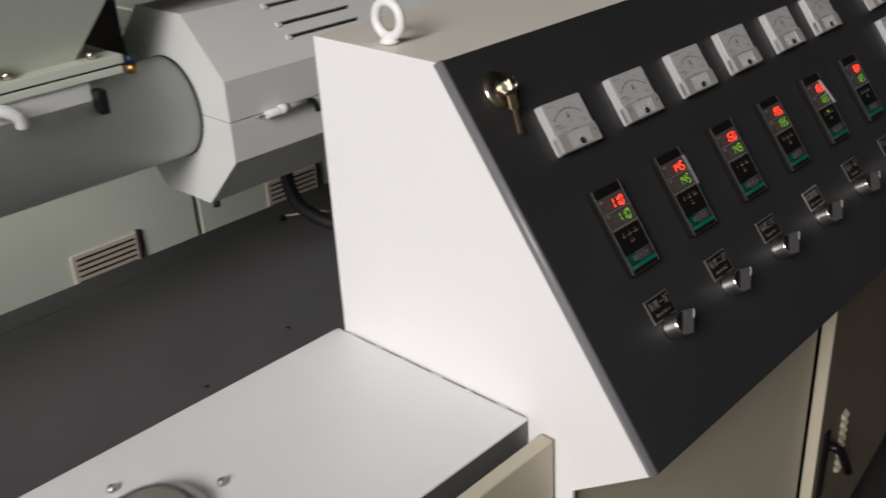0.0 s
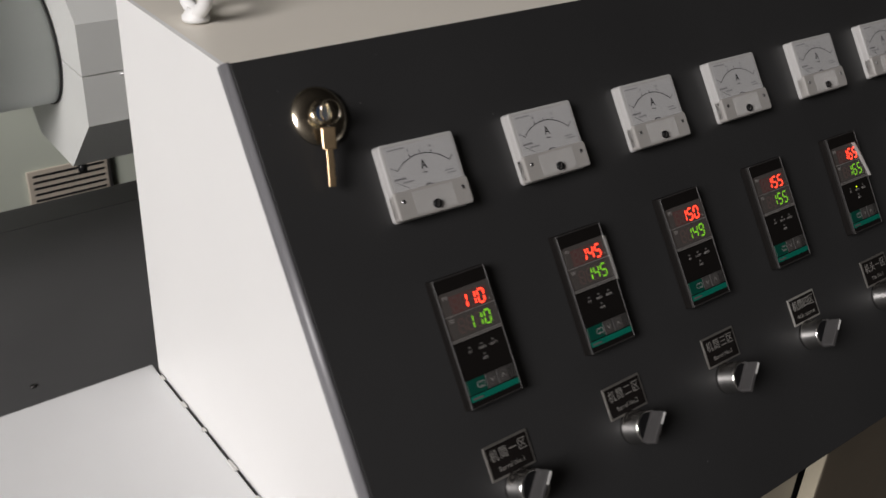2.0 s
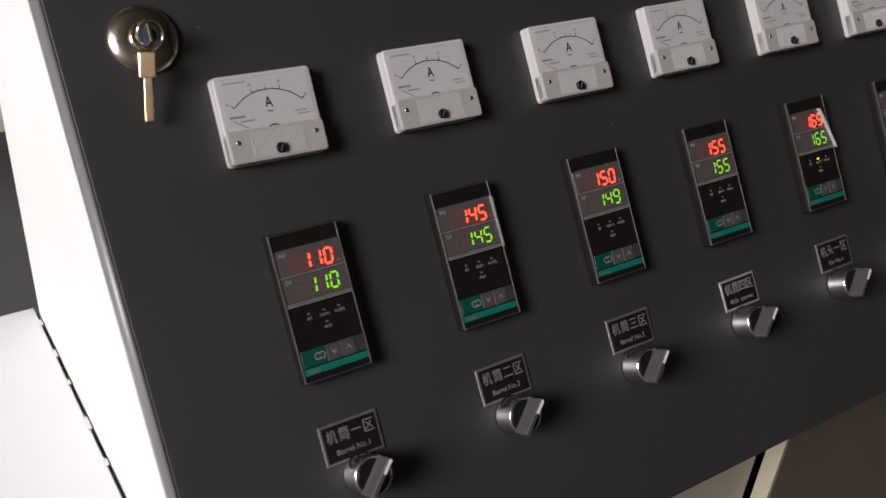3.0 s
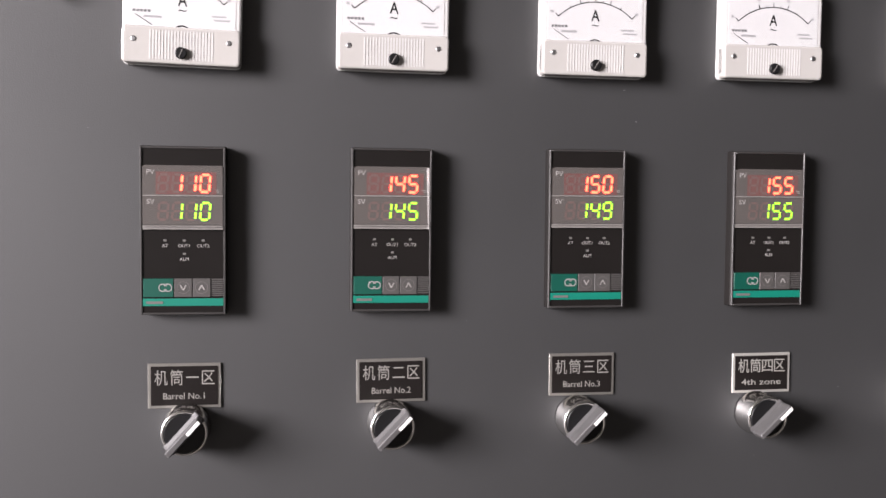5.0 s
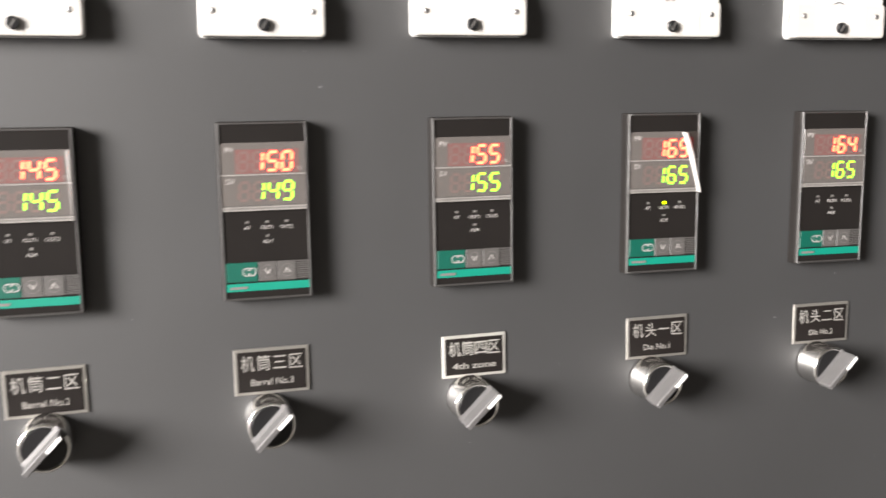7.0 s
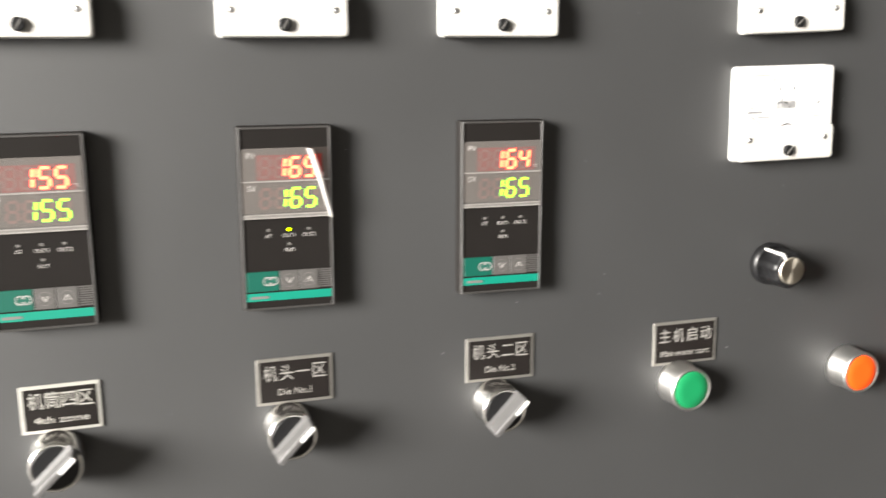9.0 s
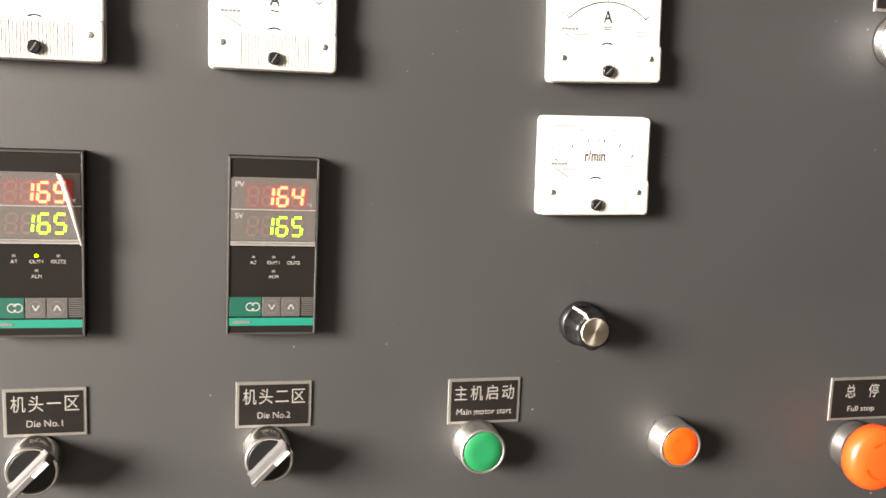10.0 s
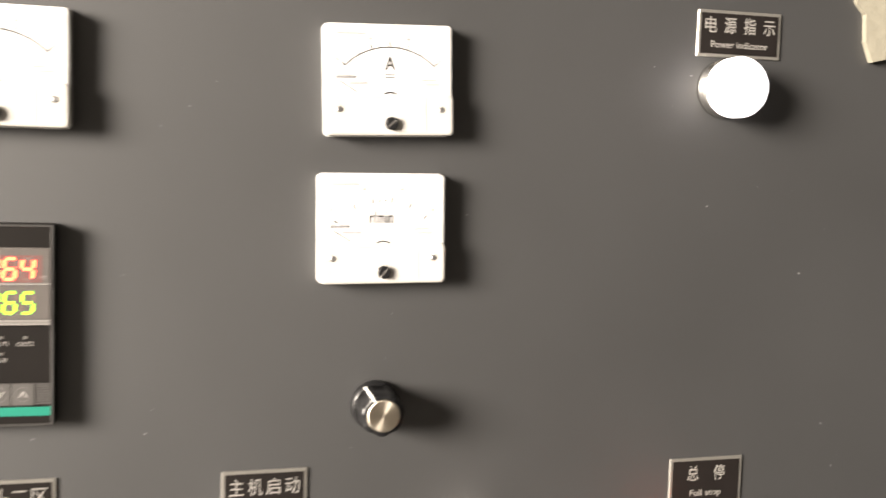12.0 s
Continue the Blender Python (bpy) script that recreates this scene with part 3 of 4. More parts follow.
# ---------------------------------------------------------------- nameplates
def nameplate(x, z, cn, en, w=0.0428, h=0.0272, turn=0.0, en_w=0.0242, size=0.0054):
    t = thing("nameplate", "black etched aluminium nameplate reading %s" % en, "nameplate", spot(x, z, turn), "nameplates on the front panel")
    bright = en == "4th zone"
    part("plate", B(0, w, -0.0012, 0, -h, 0, bevel=0.0003, seg=1), M_RIMBRIGHT if bright else M_PLATERIM, t, "bare aluminium rim")
    part("field", B(0.0018, w - 0.0018, -0.00145, -0.0011, -h + 0.0018, -0.0018), M_PLATE, t, "black etched field")
    n = len(cn)
    span = w - 0.0098 - 0.0056 if n == 4 else 0.0175
    for i, ch in enumerate(cn):
        words(ch, 0.0100, (w / 2 + (i / (n - 1) - 0.5) * span, -0.0016, -h * 0.345), M_RIMBRIGHT if bright else M_ETCH, t, width=0.0075 if ch != "一" else 0.0074)
    words(en, size, (w / 2, -0.0016, -h * 0.735), M_RIMBRIGHT if bright else M_ETCH, t, width=en_w)
    return t


nameplate(0.0022, -0.1277, "机筒一区", "Barrel No.1", turn=0.2)
nameplate(0.1264, -0.1275, "机筒二区", "Barrel No.2", turn=-0.4)
nameplate(0.2487, -0.1262, "机筒三区", "Barrel No.3")
nameplate(0.3722, -0.1284, "机筒四区", "4th zone", w=0.0402, h=0.0262, turn=-0.3, en_w=0.0275)
nameplate(0.4944, -0.1262, "机头一区", "Die No.1", en_w=0.0185)
nameplate(0.6172, -0.1262, "机头二区", "Die No.2", en_w=0.0185, turn=0.4)
nameplate(0.7412, -0.1282, "主机启动", "Main motor start", en_w=0.0342, w=0.0448, h=0.0282)
nameplate(1.0008, -0.1356, "总停", "Full stop", en_w=0.0205, w=0.0478, h=0.0292)
nameplate(1.0046, 0.1268, "电源指示", "Power indicator", en_w=0.0365, w=0.0535, h=0.0265)

# ---------------------------------------------------------------- switches and buttons
def selector(x, z, label, lever=45.0):
    t = thing("selector_switch", label, "switch", spot(x, z), "selector switches under the controllers")
    part("collar", Lt([(0.0142, 0), (0.0142, 0.003), (0.0137, 0.004), (0.0137, 0.0180), (0.0133, 0.0192), (0.0122, 0.0196), (0.0118, 0.0180)], n=44), M_CHROME, t, "chrome collar")
    part("knob", Lt([(0.0118, 0.0120), (0.0118, 0.0188), (0.0112, 0.0196)], n=40), M_BLACK, t, "black knob disc")
    bm = box(bmesh.new(), -0.0142, 0.0142, -0.0310, -0.0190, -0.0044, 0.0044, bevel=0.0014)
    for v in bm.verts:
        if v.co.y < -0.02:
            v.co.z = v.co.z * 0.42 - 0.0004
            v.co.x *= 0.97
    lv = part("lever", bm, M_LEVER, t, "satin grey lever")
    lv.rotation_euler = (0, radians(-lever), 0)
    part("pointer", B(0.0030, 0.0132, -0.0313, -0.0306, -0.0018, 0.0002), M_MARK, lv, "white pointer line")
    return t


SEL = "chrome-collared selector switch turned clockwise"
SEL_X = [0.0249, 0.1473, 0.2672, 0.3888, 0.5110, 0.6350]
for i in range(6):
    selector(SEL_X[i], (-0.1662, -0.1668, -0.1672, -0.1674, -0.1665, -0.1665)[i], SEL, (48, 46, 46, 44, 46, 46)[i])


def push_button(x, z, cap, label):
    t = thing("push_button", label, "button", spot(x, z), "push buttons on the front panel")
    part("bezel", Lt([(0.0143, 0), (0.0143, 0.003), (0.0138, 0.004), (0.0138, 0.0170), (0.0134, 0.0182), (0.0124, 0.0185), (0.0120, 0.0175)], n=44), M_SATIN, t, "satin chrome bezel")
    part("cap", Lt([(0.0120, 0.0130), (0.0120, 0.0178), (0.0114, 0.0184), (0.006, 0.0187)], n=44), cap, t)
    return t


push_button(0.7595, -0.1682, M_GREEN, "round green start button in a chrome bezel")
push_button(0.8868, -0.1710, M_ORANGE, "round orange stop button in a chrome bezel")

stop = thing("emergency_stop", "orange-red mushroom emergency stop on a dark collar", "emergency stop", spot(1.0203, -0.1818))
part("collar", Lt([(0.0166, 0), (0.0166, 0.003), (0.0160, 0.004), (0.0146, 0.0045), (0.0142, 0.011)], n=40), M_RIM, stop, "dark grey collar")
part("stem", Lt([(0.0105, 0.010), (0.0105, 0.022)], n=32), M_RED, stop)
part("mushroom", Lt([(0.0120, 0.017), (0.0190, 0.0185), (0.0212, 0.021), (0.0215, 0.026), (0.0207, 0.030), (0.0180, 0.0325), (0.0115, 0.0338), (0.004, 0.0342)], n=52), M_RED, stop, "orange-red mushroom head")
for a0 in (20, 200):
    bm = arc_band(bmesh.new(), 0, 0, 0.0128, a0, a0 + 110, 0.0014, 0.0345, 24)
    part("turn_arrow", bm, M_ORANGE, stop)

lamp = thing("pilot_lamp", "lit white pilot lamp in a chrome bezel", "pilot lamp", spot(1.0232, 0.0823))
part("bezel", Lt([(0.0168, 0), (0.0168, 0.003), (0.0160, 0.004), (0.0160, 0.012)], n=40), M_CHROME, lamp, "chrome bezel")
part("lens", Lt([(0.0166, 0.010), (0.0170, 0.012), (0.0170, 0.019), (0.0160, 0.0215), (0.011, 0.0232), (0.004, 0.0238)], n=40), M_LAMP, lamp, "glowing white lens")

pot = thing("speed_knob", "black fluted knob with a bright metal cap", "knob", spot(0.8222, -0.0953))
flute = lambda a: 1 + 0.035 * max(-1, min(1, 2.2 * math.sin(7 * a)))
part("skirt", Lt([(0.0135, 0.001), (0.0135, 0.004), (0.0122, 0.0065)], n=48), M_BLACK, pot)
part("grip", Lt([(0.0120, 0.0060), (0.0114, 0.0225), (0.0106, 0.0245), (0.0088, 0.0248)], n=84, wobble=flute), M_BLACK, pot, "fluted black grip")
part("cap", Lt([(0.0087, 0.0240), (0.0087, 0.0253), (0.0081, 0.0257)], n=40), M_CAP, pot, "turned metal cap")
ln = part("pointer", B(0.0088, 0.0130, -0.0252, -0.0060, -0.0006, 0.0006), M_MARK, pot, "white pointer line")
ln.rotation_euler = (0, radians(-122), 0)

# key switch with its keys hanging from the cylinder
lock = thing("key_switch", "polished nickel key switch with keys hanging from it", "key switch", spot(-0.0405, 0.1382))
part("escutcheon", Lt([(0.0218, 0), (0.0218, 0.0015), (0.0210, 0.0028), (0.0158, 0.0054), (0.0105, 0.0064)], n=56), M_NICKEL, lock, "domed nickel rosette")
part("cylinder", Lt([(0.0098, 0.0055), (0.0098, 0.0082), (0.0088, 0.0090)], n=40), M_NICKEL, lock)
part("inserted_key", B(-0.0010, 0.0010, -0.0200, -0.0088, -0.0060, 0.0050, bevel=0.0004), M_NICKEL, lock, "key standing in the lock")
rg = [(0.0078 * math.cos(a), -0.0185 - 0.003 * math.sin(a), -0.0015 + 0.0078 * math.sin(a)) for a in [2 * math.pi * i / 36 for i in range(36)]]
part("key_ring", tube(bmesh.new(), rg, 0.0009, n=10, closed=True), M_NICKEL, lock, "wire key ring")
part("ring_hole_shade", Lt([(0.0062, 0.0088), (0.0062, 0.0094)], n=30), M_BLUE, lock, "blue-black cylinder core")
bm = bmesh.new()
box(bm, -0.0050, 0.0050, -0.0190, -0.0172, -0.0240, -0.0085, bevel=0.0007)
box(bm, -0.0024, 0.0024, -0.0188, -0.0174, -0.0500, -0.0235, bevel=0.0003)
for k in range(5):
    box(bm, 0.0020, 0.0020 + 0.0006 + 0.0004 * (k % 2), -0.0187, -0.0175, -0.0485 + k * 0.004, -0.0465 + k * 0.004)
hk = part("hanging_key", bm, M_KEY, lock, "spare key hanging from the ring")
hk.rotation_euler = (radians(6), radians(13), radians(-18))
hk.location = (0.0035, 0, -0.001)

# torn paper at the far upper corner of the panel
bm = bmesh.new()
edge_pts = [(0, 0), (0.004, -0.018), (0.010, -0.024), (0.011, -0.040), (0.016, -0.052), (0.024, -0.050), (0.030, -0.020), (0.040, 0.0)]
fr = [bm.verts.new((x, -0.0022 - 0.004 * math.sin(40 * x), z)) for x, z in edge_pts]
bk = [bm.verts.new((x, -0.0002, z)) for x, z in edge_pts]
bm.faces.new(fr)
for i in range(len(fr)):
    bm.faces.new((fr[i], fr[(i + 1) % len(fr)], bk[(i + 1) % len(fr)], bk[i]))
single("torn_paper", bm, M_SCUFF, "ragged cream scrap of paper stuck to the panel", "paper", m=spot(1.1035, 0.154))

# ---------------------------------------------------------------- cabinets under the desk
FRONT_Y = -0.05
cab = thing("desk_cabinet", "cream steel cabinet under the control desk", "cabinet")
# both blocks are solid; the cabinet's inner shade is only their colour
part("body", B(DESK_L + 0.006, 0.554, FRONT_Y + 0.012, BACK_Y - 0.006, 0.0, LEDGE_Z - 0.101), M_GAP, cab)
part("bay_shade_block", B(0.555, 1.085, 0.012, BACK_Y - 0.006, 0.0, LEDGE_Z - 0.101), M_GAP, cab, "solid block coloured near-black for shade inside the cabinet")
part("front_sheet", B(DESK_L + 0.006, 0.556, FRONT_Y, FRONT_Y + 0.012, 0.06, 0.835, bevel=0.001), M_CREAM, cab, "cream front sheet")
door = part("door", B(0.575, 1.110, FRONT_Y - 0.020, FRONT_Y + 0.000, 0.20, 0.835, bevel=0.002), M_DOORSHADE, cab, "door standing slightly ajar, face coloured brown for shade")
# separate strip keeps the lit door edge in the plain cabinet cream
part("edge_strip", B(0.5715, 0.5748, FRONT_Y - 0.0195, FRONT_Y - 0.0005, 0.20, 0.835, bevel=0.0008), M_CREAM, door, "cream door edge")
AJAR = Matrix.Translation((0.572, FRONT_Y - 0.020, 0)) @ Matrix.Rotation(radians(6), 4, "Z") @ Matrix.Translation((-0.572, 0.020 - FRONT_Y, 0))
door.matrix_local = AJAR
part("lever_plate", B(0.596, 0.620, FRONT_Y - 0.026, FRONT_Y - 0.020, 0.385, 0.52, bevel=0.003), M_BLACK, door, "black lever lock plate")
part("lever_handle", tube(bmesh.new(), [(0.608, FRONT_Y - 0.026, 0.495), (0.608, FRONT_Y - 0.040, 0.495), (0.622, FRONT_Y - 0.046, 0.480), (0.690, FRONT_Y - 0.046, 0.395)], 0.008), M_BLACK, door, "black lever handle")
for k in range(8):
    z = 0.375 + k * 0.0165
    part("louvre", prism(bmesh.new(), [(FRONT_Y - 0.020, z), (FRONT_Y - 0.028, z + 0.002), (FRONT_Y - 0.020, z + 0.011)], 0.700, 0.722), M_CREAM, door)
part("hinge_pin", Lt([(0.004, 0), (0.004, 0.012), (0.003, 0.014)], n=16), M_STEEL, cab).location = (0.245, FRONT_Y, 0.79)

# worktop beside the desk
bench = thing("side_bench", "grey steel worktop on a cabinet beside the desk", "bench")
part("worktop", B(-2.2, DESK_L - 0.002, 0.0, BACK_Y + 0.0115, LEDGE_Z - 0.004, LEDGE_Z, bevel=0.0015), M_LEDGE, bench, "grey painted sheet top")
part("apron", B(-2.2, DESK_L - 0.002, 0.001, 0.005, LEDGE_Z - 0.12, LEDGE_Z - 0.004), M_BED, bench, "darker folded front edge")
part("body", B(-2.2, DESK_L - 0.004, 0.006, BACK_Y + 0.006, 0.0, LEDGE_Z - 0.0045), M_BED, bench)
part("gap_line", B(DESK_L - 0.0031, DESK_L - 0.0022, 0.004, BACK_Y, LEDGE_Z - 0.002, LEDGE_Z + 0.0004), M_GAP, bench, "dark gap along the desk")
for y, ln in ((0.030, 0.012), (0.082, 0.008), (0.128, 0.016), (0.190, 0.006), (0.232, 0.010), (0.283, 0.008)):
    part("sealant_dab", B(DESK_L - 0.0052, DESK_L - 0.0012, y, y + ln, LEDGE_Z - 0.001, LEDGE_Z + 0.0012, bevel=0.0004, seg=1), M_MARK, bench, "white sealant dab")
bd = single("open_door", B(-0.80, DESK_L - 0.006, -0.038, -0.020, 0.08, 0.9035, bevel=0.002), M_CREAM, "cream cabinet door standing before the worktop", "door")

flange = thing("round_fitting", "round polished fitting with bolts on the worktop", "fitting", pose(-0.463, 0.169, LEDGE_Z))
up = Matrix.Rotation(-math.pi / 2, 4, "X")
part("dome", Lt([(0.056, 0), (0.056, 0.004), (0.050, 0.006), (0.048, 0.014), (0.040, 0.017), (0.030, 0.016)], m=up, n=48), M_CHROME, flange, "polished ring")
for k in range(4):
    a = radians(90 * k)
    b = part("bolt", Lt([(0.005, 0), (0.005, 0.004), (0.003, 0.007)], m=up, n=6), M_STEEL, flange)
    b.location = (0.079 * math.cos(a), 0.079 * math.sin(a), 0)

# ---------------------------------------------------------------- the extruder
BED_Z = 0.75
bed = thing("machine_bed", "dark grey painted machine bed", "machine bed")
part("deck", B(-2.6, 2.2, BACK_Y + 0.012, 0.962, BED_Z - 0.02, BED_Z, bevel=0.001), M_BED, bed, "dark grey deck sheet")
part("edge_rail", B(-2.6, 2.2, 0.965, 1.035, BED_Z - 0.10, BED_Z - 0.001, bevel=0.002), M_BED, bed, "edge rail behind the deck")
part("frame", B(-2.55, 2.15, BACK_Y + 0.016, 0.96, 0.0, BED_Z - 0.021), M_GAP, bed)

OC_Y, OC_Z, OC_R = 0.706, 1.127, 0.142
octo = [(OC_Y + OC_R / math.cos(math.pi / 8) * math.cos(math.pi / 8 + k * math.pi / 4), OC_Z + OC_R / math.cos(math.pi / 8) * math.sin(math.pi / 8 + k * math.pi / 4)) for k in range(8)]
guard = thing("barrel_guard", "grey octagonal sheet-metal guard round the barrel", "machine guard")
up_half = [p for p in octo if p[1] > OC_Z] + [(OC_Y - OC_R, OC_Z + 0.0008), (OC_Y + OC_R, OC_Z + 0.0008)]
lo_half = [p for p in octo if p[1] < OC_Z] + [(OC_Y + OC_R, OC_Z - 0.0008), (OC_Y - OC_R, OC_Z - 0.0008)]


def around(pts):
    return sorted(pts, key=lambda p: math.atan2(p[1] - (OC_Z + (0.05 if pts is up_half else -0.05)), p[0] - OC_Y))


GX = -0.053
part("upper_shell", prism(bmesh.new(), around(up_half), GX, 1.5), M_MACHINE, guard, "upper half of the guard")
part("lower_shell", prism(bmesh.new(), around(lo_half), GX, 1.5), M_MACHINE, guard, "lower half of the guard")
diag = Matrix.Translation((0, OC_Y - OC_R, OC_Z + OC_R * math.tan(math.pi / 8))) @ Matrix.Rotation(radians(45), 4, "X")
for k, (x0, s) in enumerate(((0.091, 0.040), (0.088, 0.064), (0.084, 0.098))):
    # diag: y runs up the sloping face, z out of it
    sl = part("vent_slot", B(x0, x0 + 0.13, s - 0.002, s + 0.002, -0.002, 0.0006), M_GAP, guard, "dark vent slot")
    sl.matrix_local = diag
    lp = part("slot_lip", B(x0 - 0.008, x0 + 0.13, s + 0.002, s + 0.005, -0.001, 0.004, bevel=0.001), M_MACHINE, guard)
    lp.matrix_local = diag
    ln = part("slot_end", B(x0 - 0.009, x0, s - 0.004, s + 0.002, -0.001, 0.003, bevel=0.001), M_MARK, guard, "bare bright slot end")
    ln.matrix_local = diag
# added block: fills the dark brown area behind the hopper, real part unknown
part("rear_fill_block", B(-0.118, GX - 0.0005, OC_Y + 0.110, OC_Y + 0.150, 1.172, 1.36, bevel=0.003), M_UMBER, guard, "dark brown block added to fill the area behind the barrel")
bolt_y = OC_Y - OC_R - 0.0065
latch = part("latch", tube(bmesh.new(), [(0.004, bolt_y, OC_Z - 0.002), (0.078, bolt_y, OC_Z - 0.002)], 0.0056), M_MACHINE, guard, "grey barrel latch")
part("sleeve", tube(bmesh.new(), [(0.030, bolt_y, OC_Z - 0.001), (0.044, bolt_y, OC_Z - 0.001)], 0.0070), M_MACHINE, latch)
part("spindle", tube(bmesh.new(), [(-0.012, bolt_y + 0.003, OC_Z - 0.002), (0.006, bolt_y, OC_Z - 0.002)], 0.0014), M_STEEL, latch)
part("grip", tube(bmesh.new(), curve_points([(0.078, bolt_y, OC_Z - 0.002), (0.088, bolt_y - 0.004, OC_Z - 0.002), (0.093, bolt_y - 0.008, OC_Z - 0.018)], 6), 0.0040), M_BLACK, latch, "black bent grip")
part("foot", Lt([(0.0055, 0), (0.0055, 0.010)], n=20, m=Matrix.Rotation(math.pi / 2, 4, "X")), M_BLACK, guard).location = (GX + 0.012, OC_Y - 0.055, OC_Z - OC_R)

barrel = thing("extruder_barrel", "grey cylindrical barrel cover entering the guard", "barrel")
BR = 0.0745
bm = bmesh.new()
lathe(bm, [(BR, 0.0), (BR, 1.9)], n=72, m=Matrix.Translation((GX - 0.001, OC_Y, OC_Z)) @ Matrix.Rotation(-math.pi / 2, 4, "Z"))
part("cover", bm, M_BARREL, barrel, "smooth grey barrel cover")
bm = bmesh.new()
lathe(bm, [(BR + 0.0016, 0.0), (BR + 0.0016, 0.002)], n=72, m=Matrix.Translation((GX - 0.0012, OC_Y, OC_Z)) @ Matrix.Rotation(-math.pi / 2, 4, "Z"))
part("joint_ring", bm, M_GAP, barrel, "dark joint at the guard")

hop = thing("hopper", "pale green feed hopper on a flange plate over the barrel", "hopper")
part("throat", B(-0.42, -0.20, OC_Y - 0.05, OC_Y + 0.06, OC_Z + 0.055, 1.209), M_MACHINE, hop)
part("lower_flange", B(-0.62, -0.150, OC_Y - 0.055, OC_Y + 0.12, 1.209, 1.219, bevel=0.001), M_PALE, hop, "lower flange plate")
part("gasket", B(-0.617, -0.153, OC_Y - 0.052, OC_Y + 0.117, 1.219, 1.222), M_GAP, hop, "black gasket")
part("upper_flange", B(-0.62, -0.147, OC_Y - 0.055, OC_Y + 0.12, 1.222, 1.234, bevel=0.001), M_PALE, hop, "upper flange plate")
bm = bmesh.new()
lo = [(-0.58, OC_Y - 0.03, 1.234), (-0.202, OC_Y - 0.03, 1.234), (-0.202, OC_Y + 0.10, 1.234), (-0.58, OC_Y + 0.10, 1.234)]
hi = [(-0.95, OC_Y - 0.30, 1.75), (0.06, OC_Y - 0.30, 1.75), (0.06, OC_Y + 0.45, 1.75), (-0.95, OC_Y + 0.45, 1.75)]
a, b = [bm.verts.new(p) for p in lo], [bm.verts.new(p) for p in hi]
for i in range(4):
    bm.faces.new((a[i], a[(i + 1) % 4], b[(i + 1) % 4], b[i]))
bm.faces.new(a[::-1])
bm.faces.new(b)
part("funnel", bm, M_PALE, hop, "pale green sheet funnel")
for x in (-0.185, -0.30, -0.40):
    b = part("bolt", Lt([(0.007, 0), (0.007, 0.008), (0.004, 0.010)], n=6, m=up), M_NICKEL, hop)
    b.location = (x, OC_Y - 0.043, 1.234)
part("gusset", prism(bmesh.new(), [(OC_Y - 0.05, 1.234), (OC_Y - 0.03, 1.234), (OC_Y - 0.06, 1.30)], -0.345, -0.335), M_PALE, hop)
fit_ = thing("brass_fitting", "brass pipe fitting with a blue collar by the hopper", "fitting", pose(-0.140, OC_Y - 0.060, 1.222))
part("nut", Lt([(0.008, 0), (0.008, 0.012)], n=6, m=up), M_BRASS, fit_).location = (0, 0, -0.014)
part("collar", Lt([(0.006, 0), (0.006, 0.010)], n=20, m=up), M_BLUE, fit_)
strap = single("barrel_strap", B(-0.202, -0.190, OC_Y - BR - 0.002, OC_Y - BR + 0.02, OC_Z + 0.040, OC_Z + 0.072, bevel=0.001), M_BLACK, "short black strap on the barrel cover", "strap")
hook = single("cable_hook", tube(bmesh.new(), curve_points([(-0.345, OC_Y - 0.060, 1.206), (-0.328, OC_Y - 0.074, 1.206), (-0.313, OC_Y - 0.080, 1.196), (-0.309, OC_Y - 0.077, 1.182)], 6), 0.0085), M_MACHINE, "grey bent hook on the barrel cover", "hook")

# black hose rising from the bed to the guard
hose = single("black_hose", tube(bmesh.new(), curve_points([(0.250, 0.862, 0.985), (0.250, 0.862, 0.860), (0.275, 0.835, 0.800), (0.335, 0.775, 0.768), (0.45, 0.70, 0.764), (0.75, 0.66, 0.764)], 8), 0.0135), M_RUBBER, "black rubber hose lying on the bed", "hose")
clampb = thing("hose_bolt", "dark bolt with a thin wire on the bed", "bolt", pose(0.292, 0.955, BED_Z))
part("head", Lt([(0.008, 0), (0.008, 0.008), (0.005, 0.010)], n=6, m=up), M_BLACK, clampb)
part("wire", tube(bmesh.new(), [(0.006, -0.004, 0.008), (0.06, -0.05, 0.012), (0.09, -0.085, 0.010)], 0.002), M_VENT, clampb)
for x, y in ((-0.165, 0.56), (-0.23, 0.40), (0.02, 0.60), (0.5, 0.55)):
    single("deck_screw", Lt([(0.004, 0), (0.004, 0.0015), (0.002, 0.0022)], n=16, m=up), M_RIM, "small dark screw in the deck", "screw", m=pose(x, y, BED_Z), group="deck screws")

# pale cabinets behind the machine
CY = 1.60


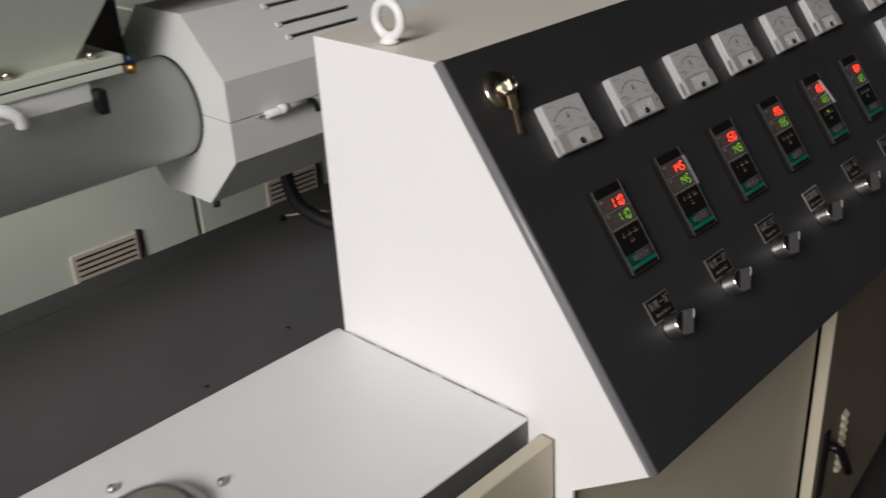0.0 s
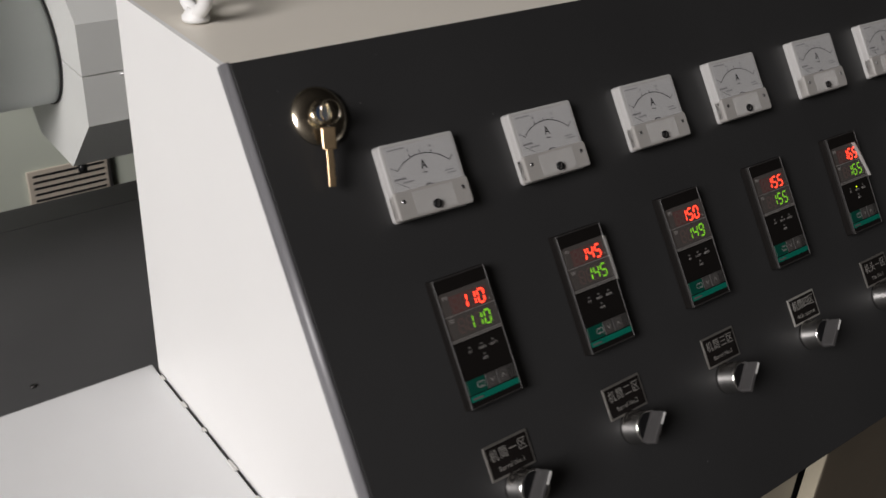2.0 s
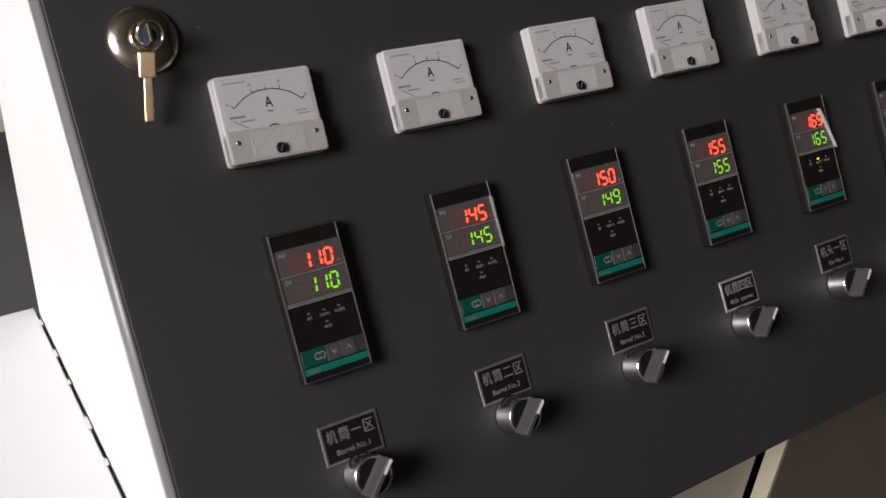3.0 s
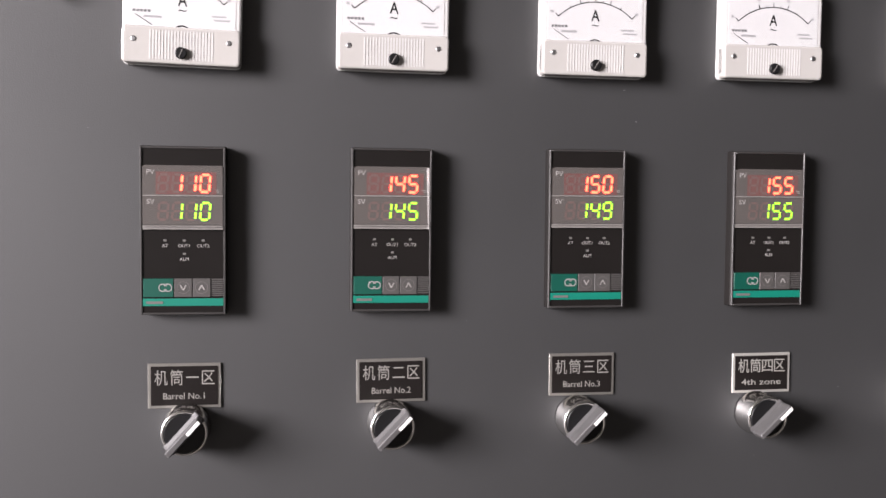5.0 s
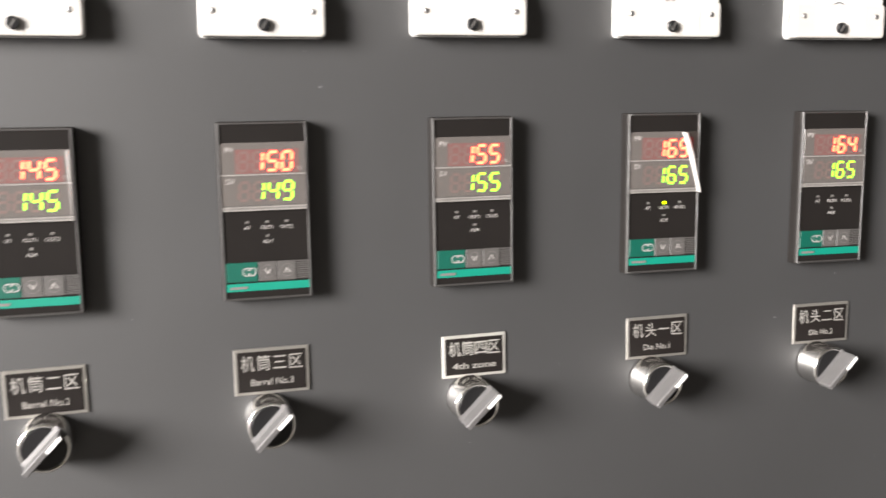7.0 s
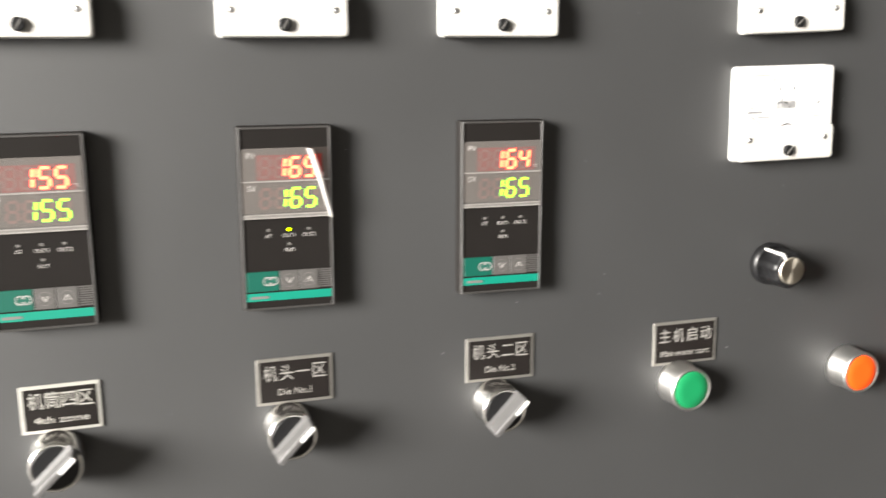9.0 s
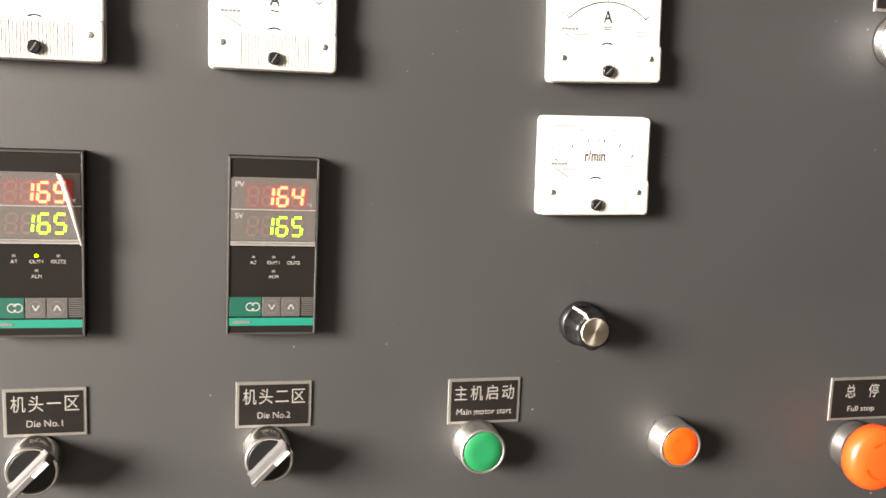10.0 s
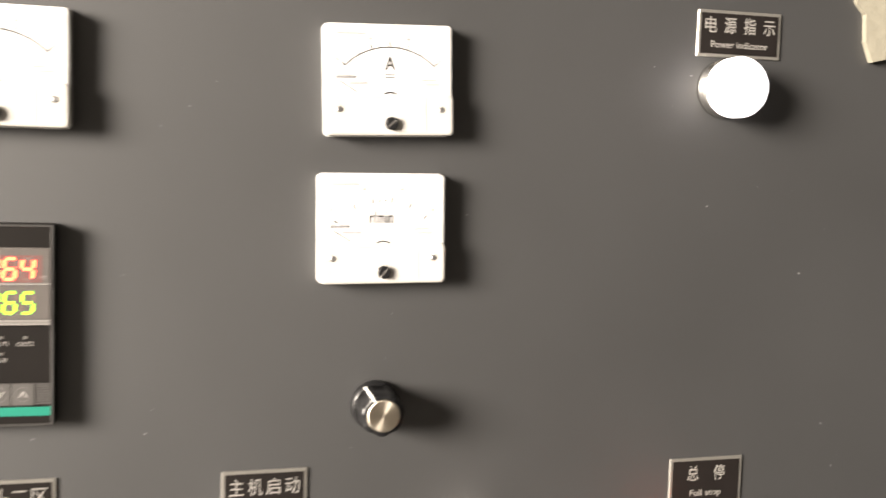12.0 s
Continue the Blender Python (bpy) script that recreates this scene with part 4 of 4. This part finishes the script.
def back_cabinet(x0, x1, vents):
    t = thing("electrical_cabinet", "pale green steel cabinet with cream vent grilles", "cabinet", group="cabinets behind the machine")
    part("body", B(x0 + 0.002, x1 - 0.002, CY, CY + 0.5, 0.0, 1.05, bevel=0.003), M_PALE, t)
    for vx in vents:
        v = part("vent_grille", B(vx, vx + 0.180, CY - 0.006, CY, 0.44, 0.54, bevel=0.002), M_VENT, t, "cream slotted vent grille")
        for k in range(6):
            z = 0.450 + k * 0.0148
            part("slat_gap", B(vx + 0.012, vx + 0.172, CY - 0.0070, CY - 0.005, z, z + 0.0052), M_GAP, v)
        # dark box added in place of the shadow beside the grille
        part("end_shadow", B(vx + 0.1805, vx + 0.188, CY - 0.010, CY, 0.445, 0.548, bevel=0.002), M_RIM, v)
    return t


back_cabinet(-1.6, 0.476, (0.113,))
back_cabinet(0.486, 1.9, (0.706,))

# things on the floor past the desk
bm = bmesh.new()
g = [[bm.verts.new((i * 0.036, j * 0.046, 0.012 + 0.035 * math.sin(i * 1.3 + j) * (i + j) / 7)) for j in range(5)] for i in range(5)]
for i in range(4):
    for j in range(4):
        bm.faces.new((g[i][j], g[i + 1][j], g[i + 1][j + 1], g[i][j + 1])).smooth = True
sheet = single("paper_sheet", bm, M_PAPER, "crumpled grey-white paper sheet on the floor", "paper", m=pose(1.36, -0.20, 0.0, 0, 0, 10))
single("floor_hose", tube(bmesh.new(), curve_points([(1.56, 0.10, 0.022), (1.50, 0.03, 0.022), (1.36, 0.04, 0.022), (1.27, -0.08, 0.022), (1.18, -0.30, 0.022)], 8), 0.022), M_RUBBER, "black hose lying on the floor", "hose")

# fine dust on the front panel
rng = random.Random(4)
bm = bmesh.new()
for k in range(70):
    x, z, r = rng.uniform(-0.09, 1.2), rng.uniform(-0.27, 0.18), rng.choice((0.0002, 0.0003, 0.0003, 0.0005))
    vs = [bm.verts.new((x + r * math.cos(a) * rng.uniform(0.6, 1.2), -0.0012, z + r * math.sin(a))) for a in (0, 1.2, 2.5, 3.8, 5.0)]
    bm.faces.new(vs)
single("dust", bm, M_FAINT, "pale dust specks on the charcoal panel", "dust", "stuff", m=PANEL)
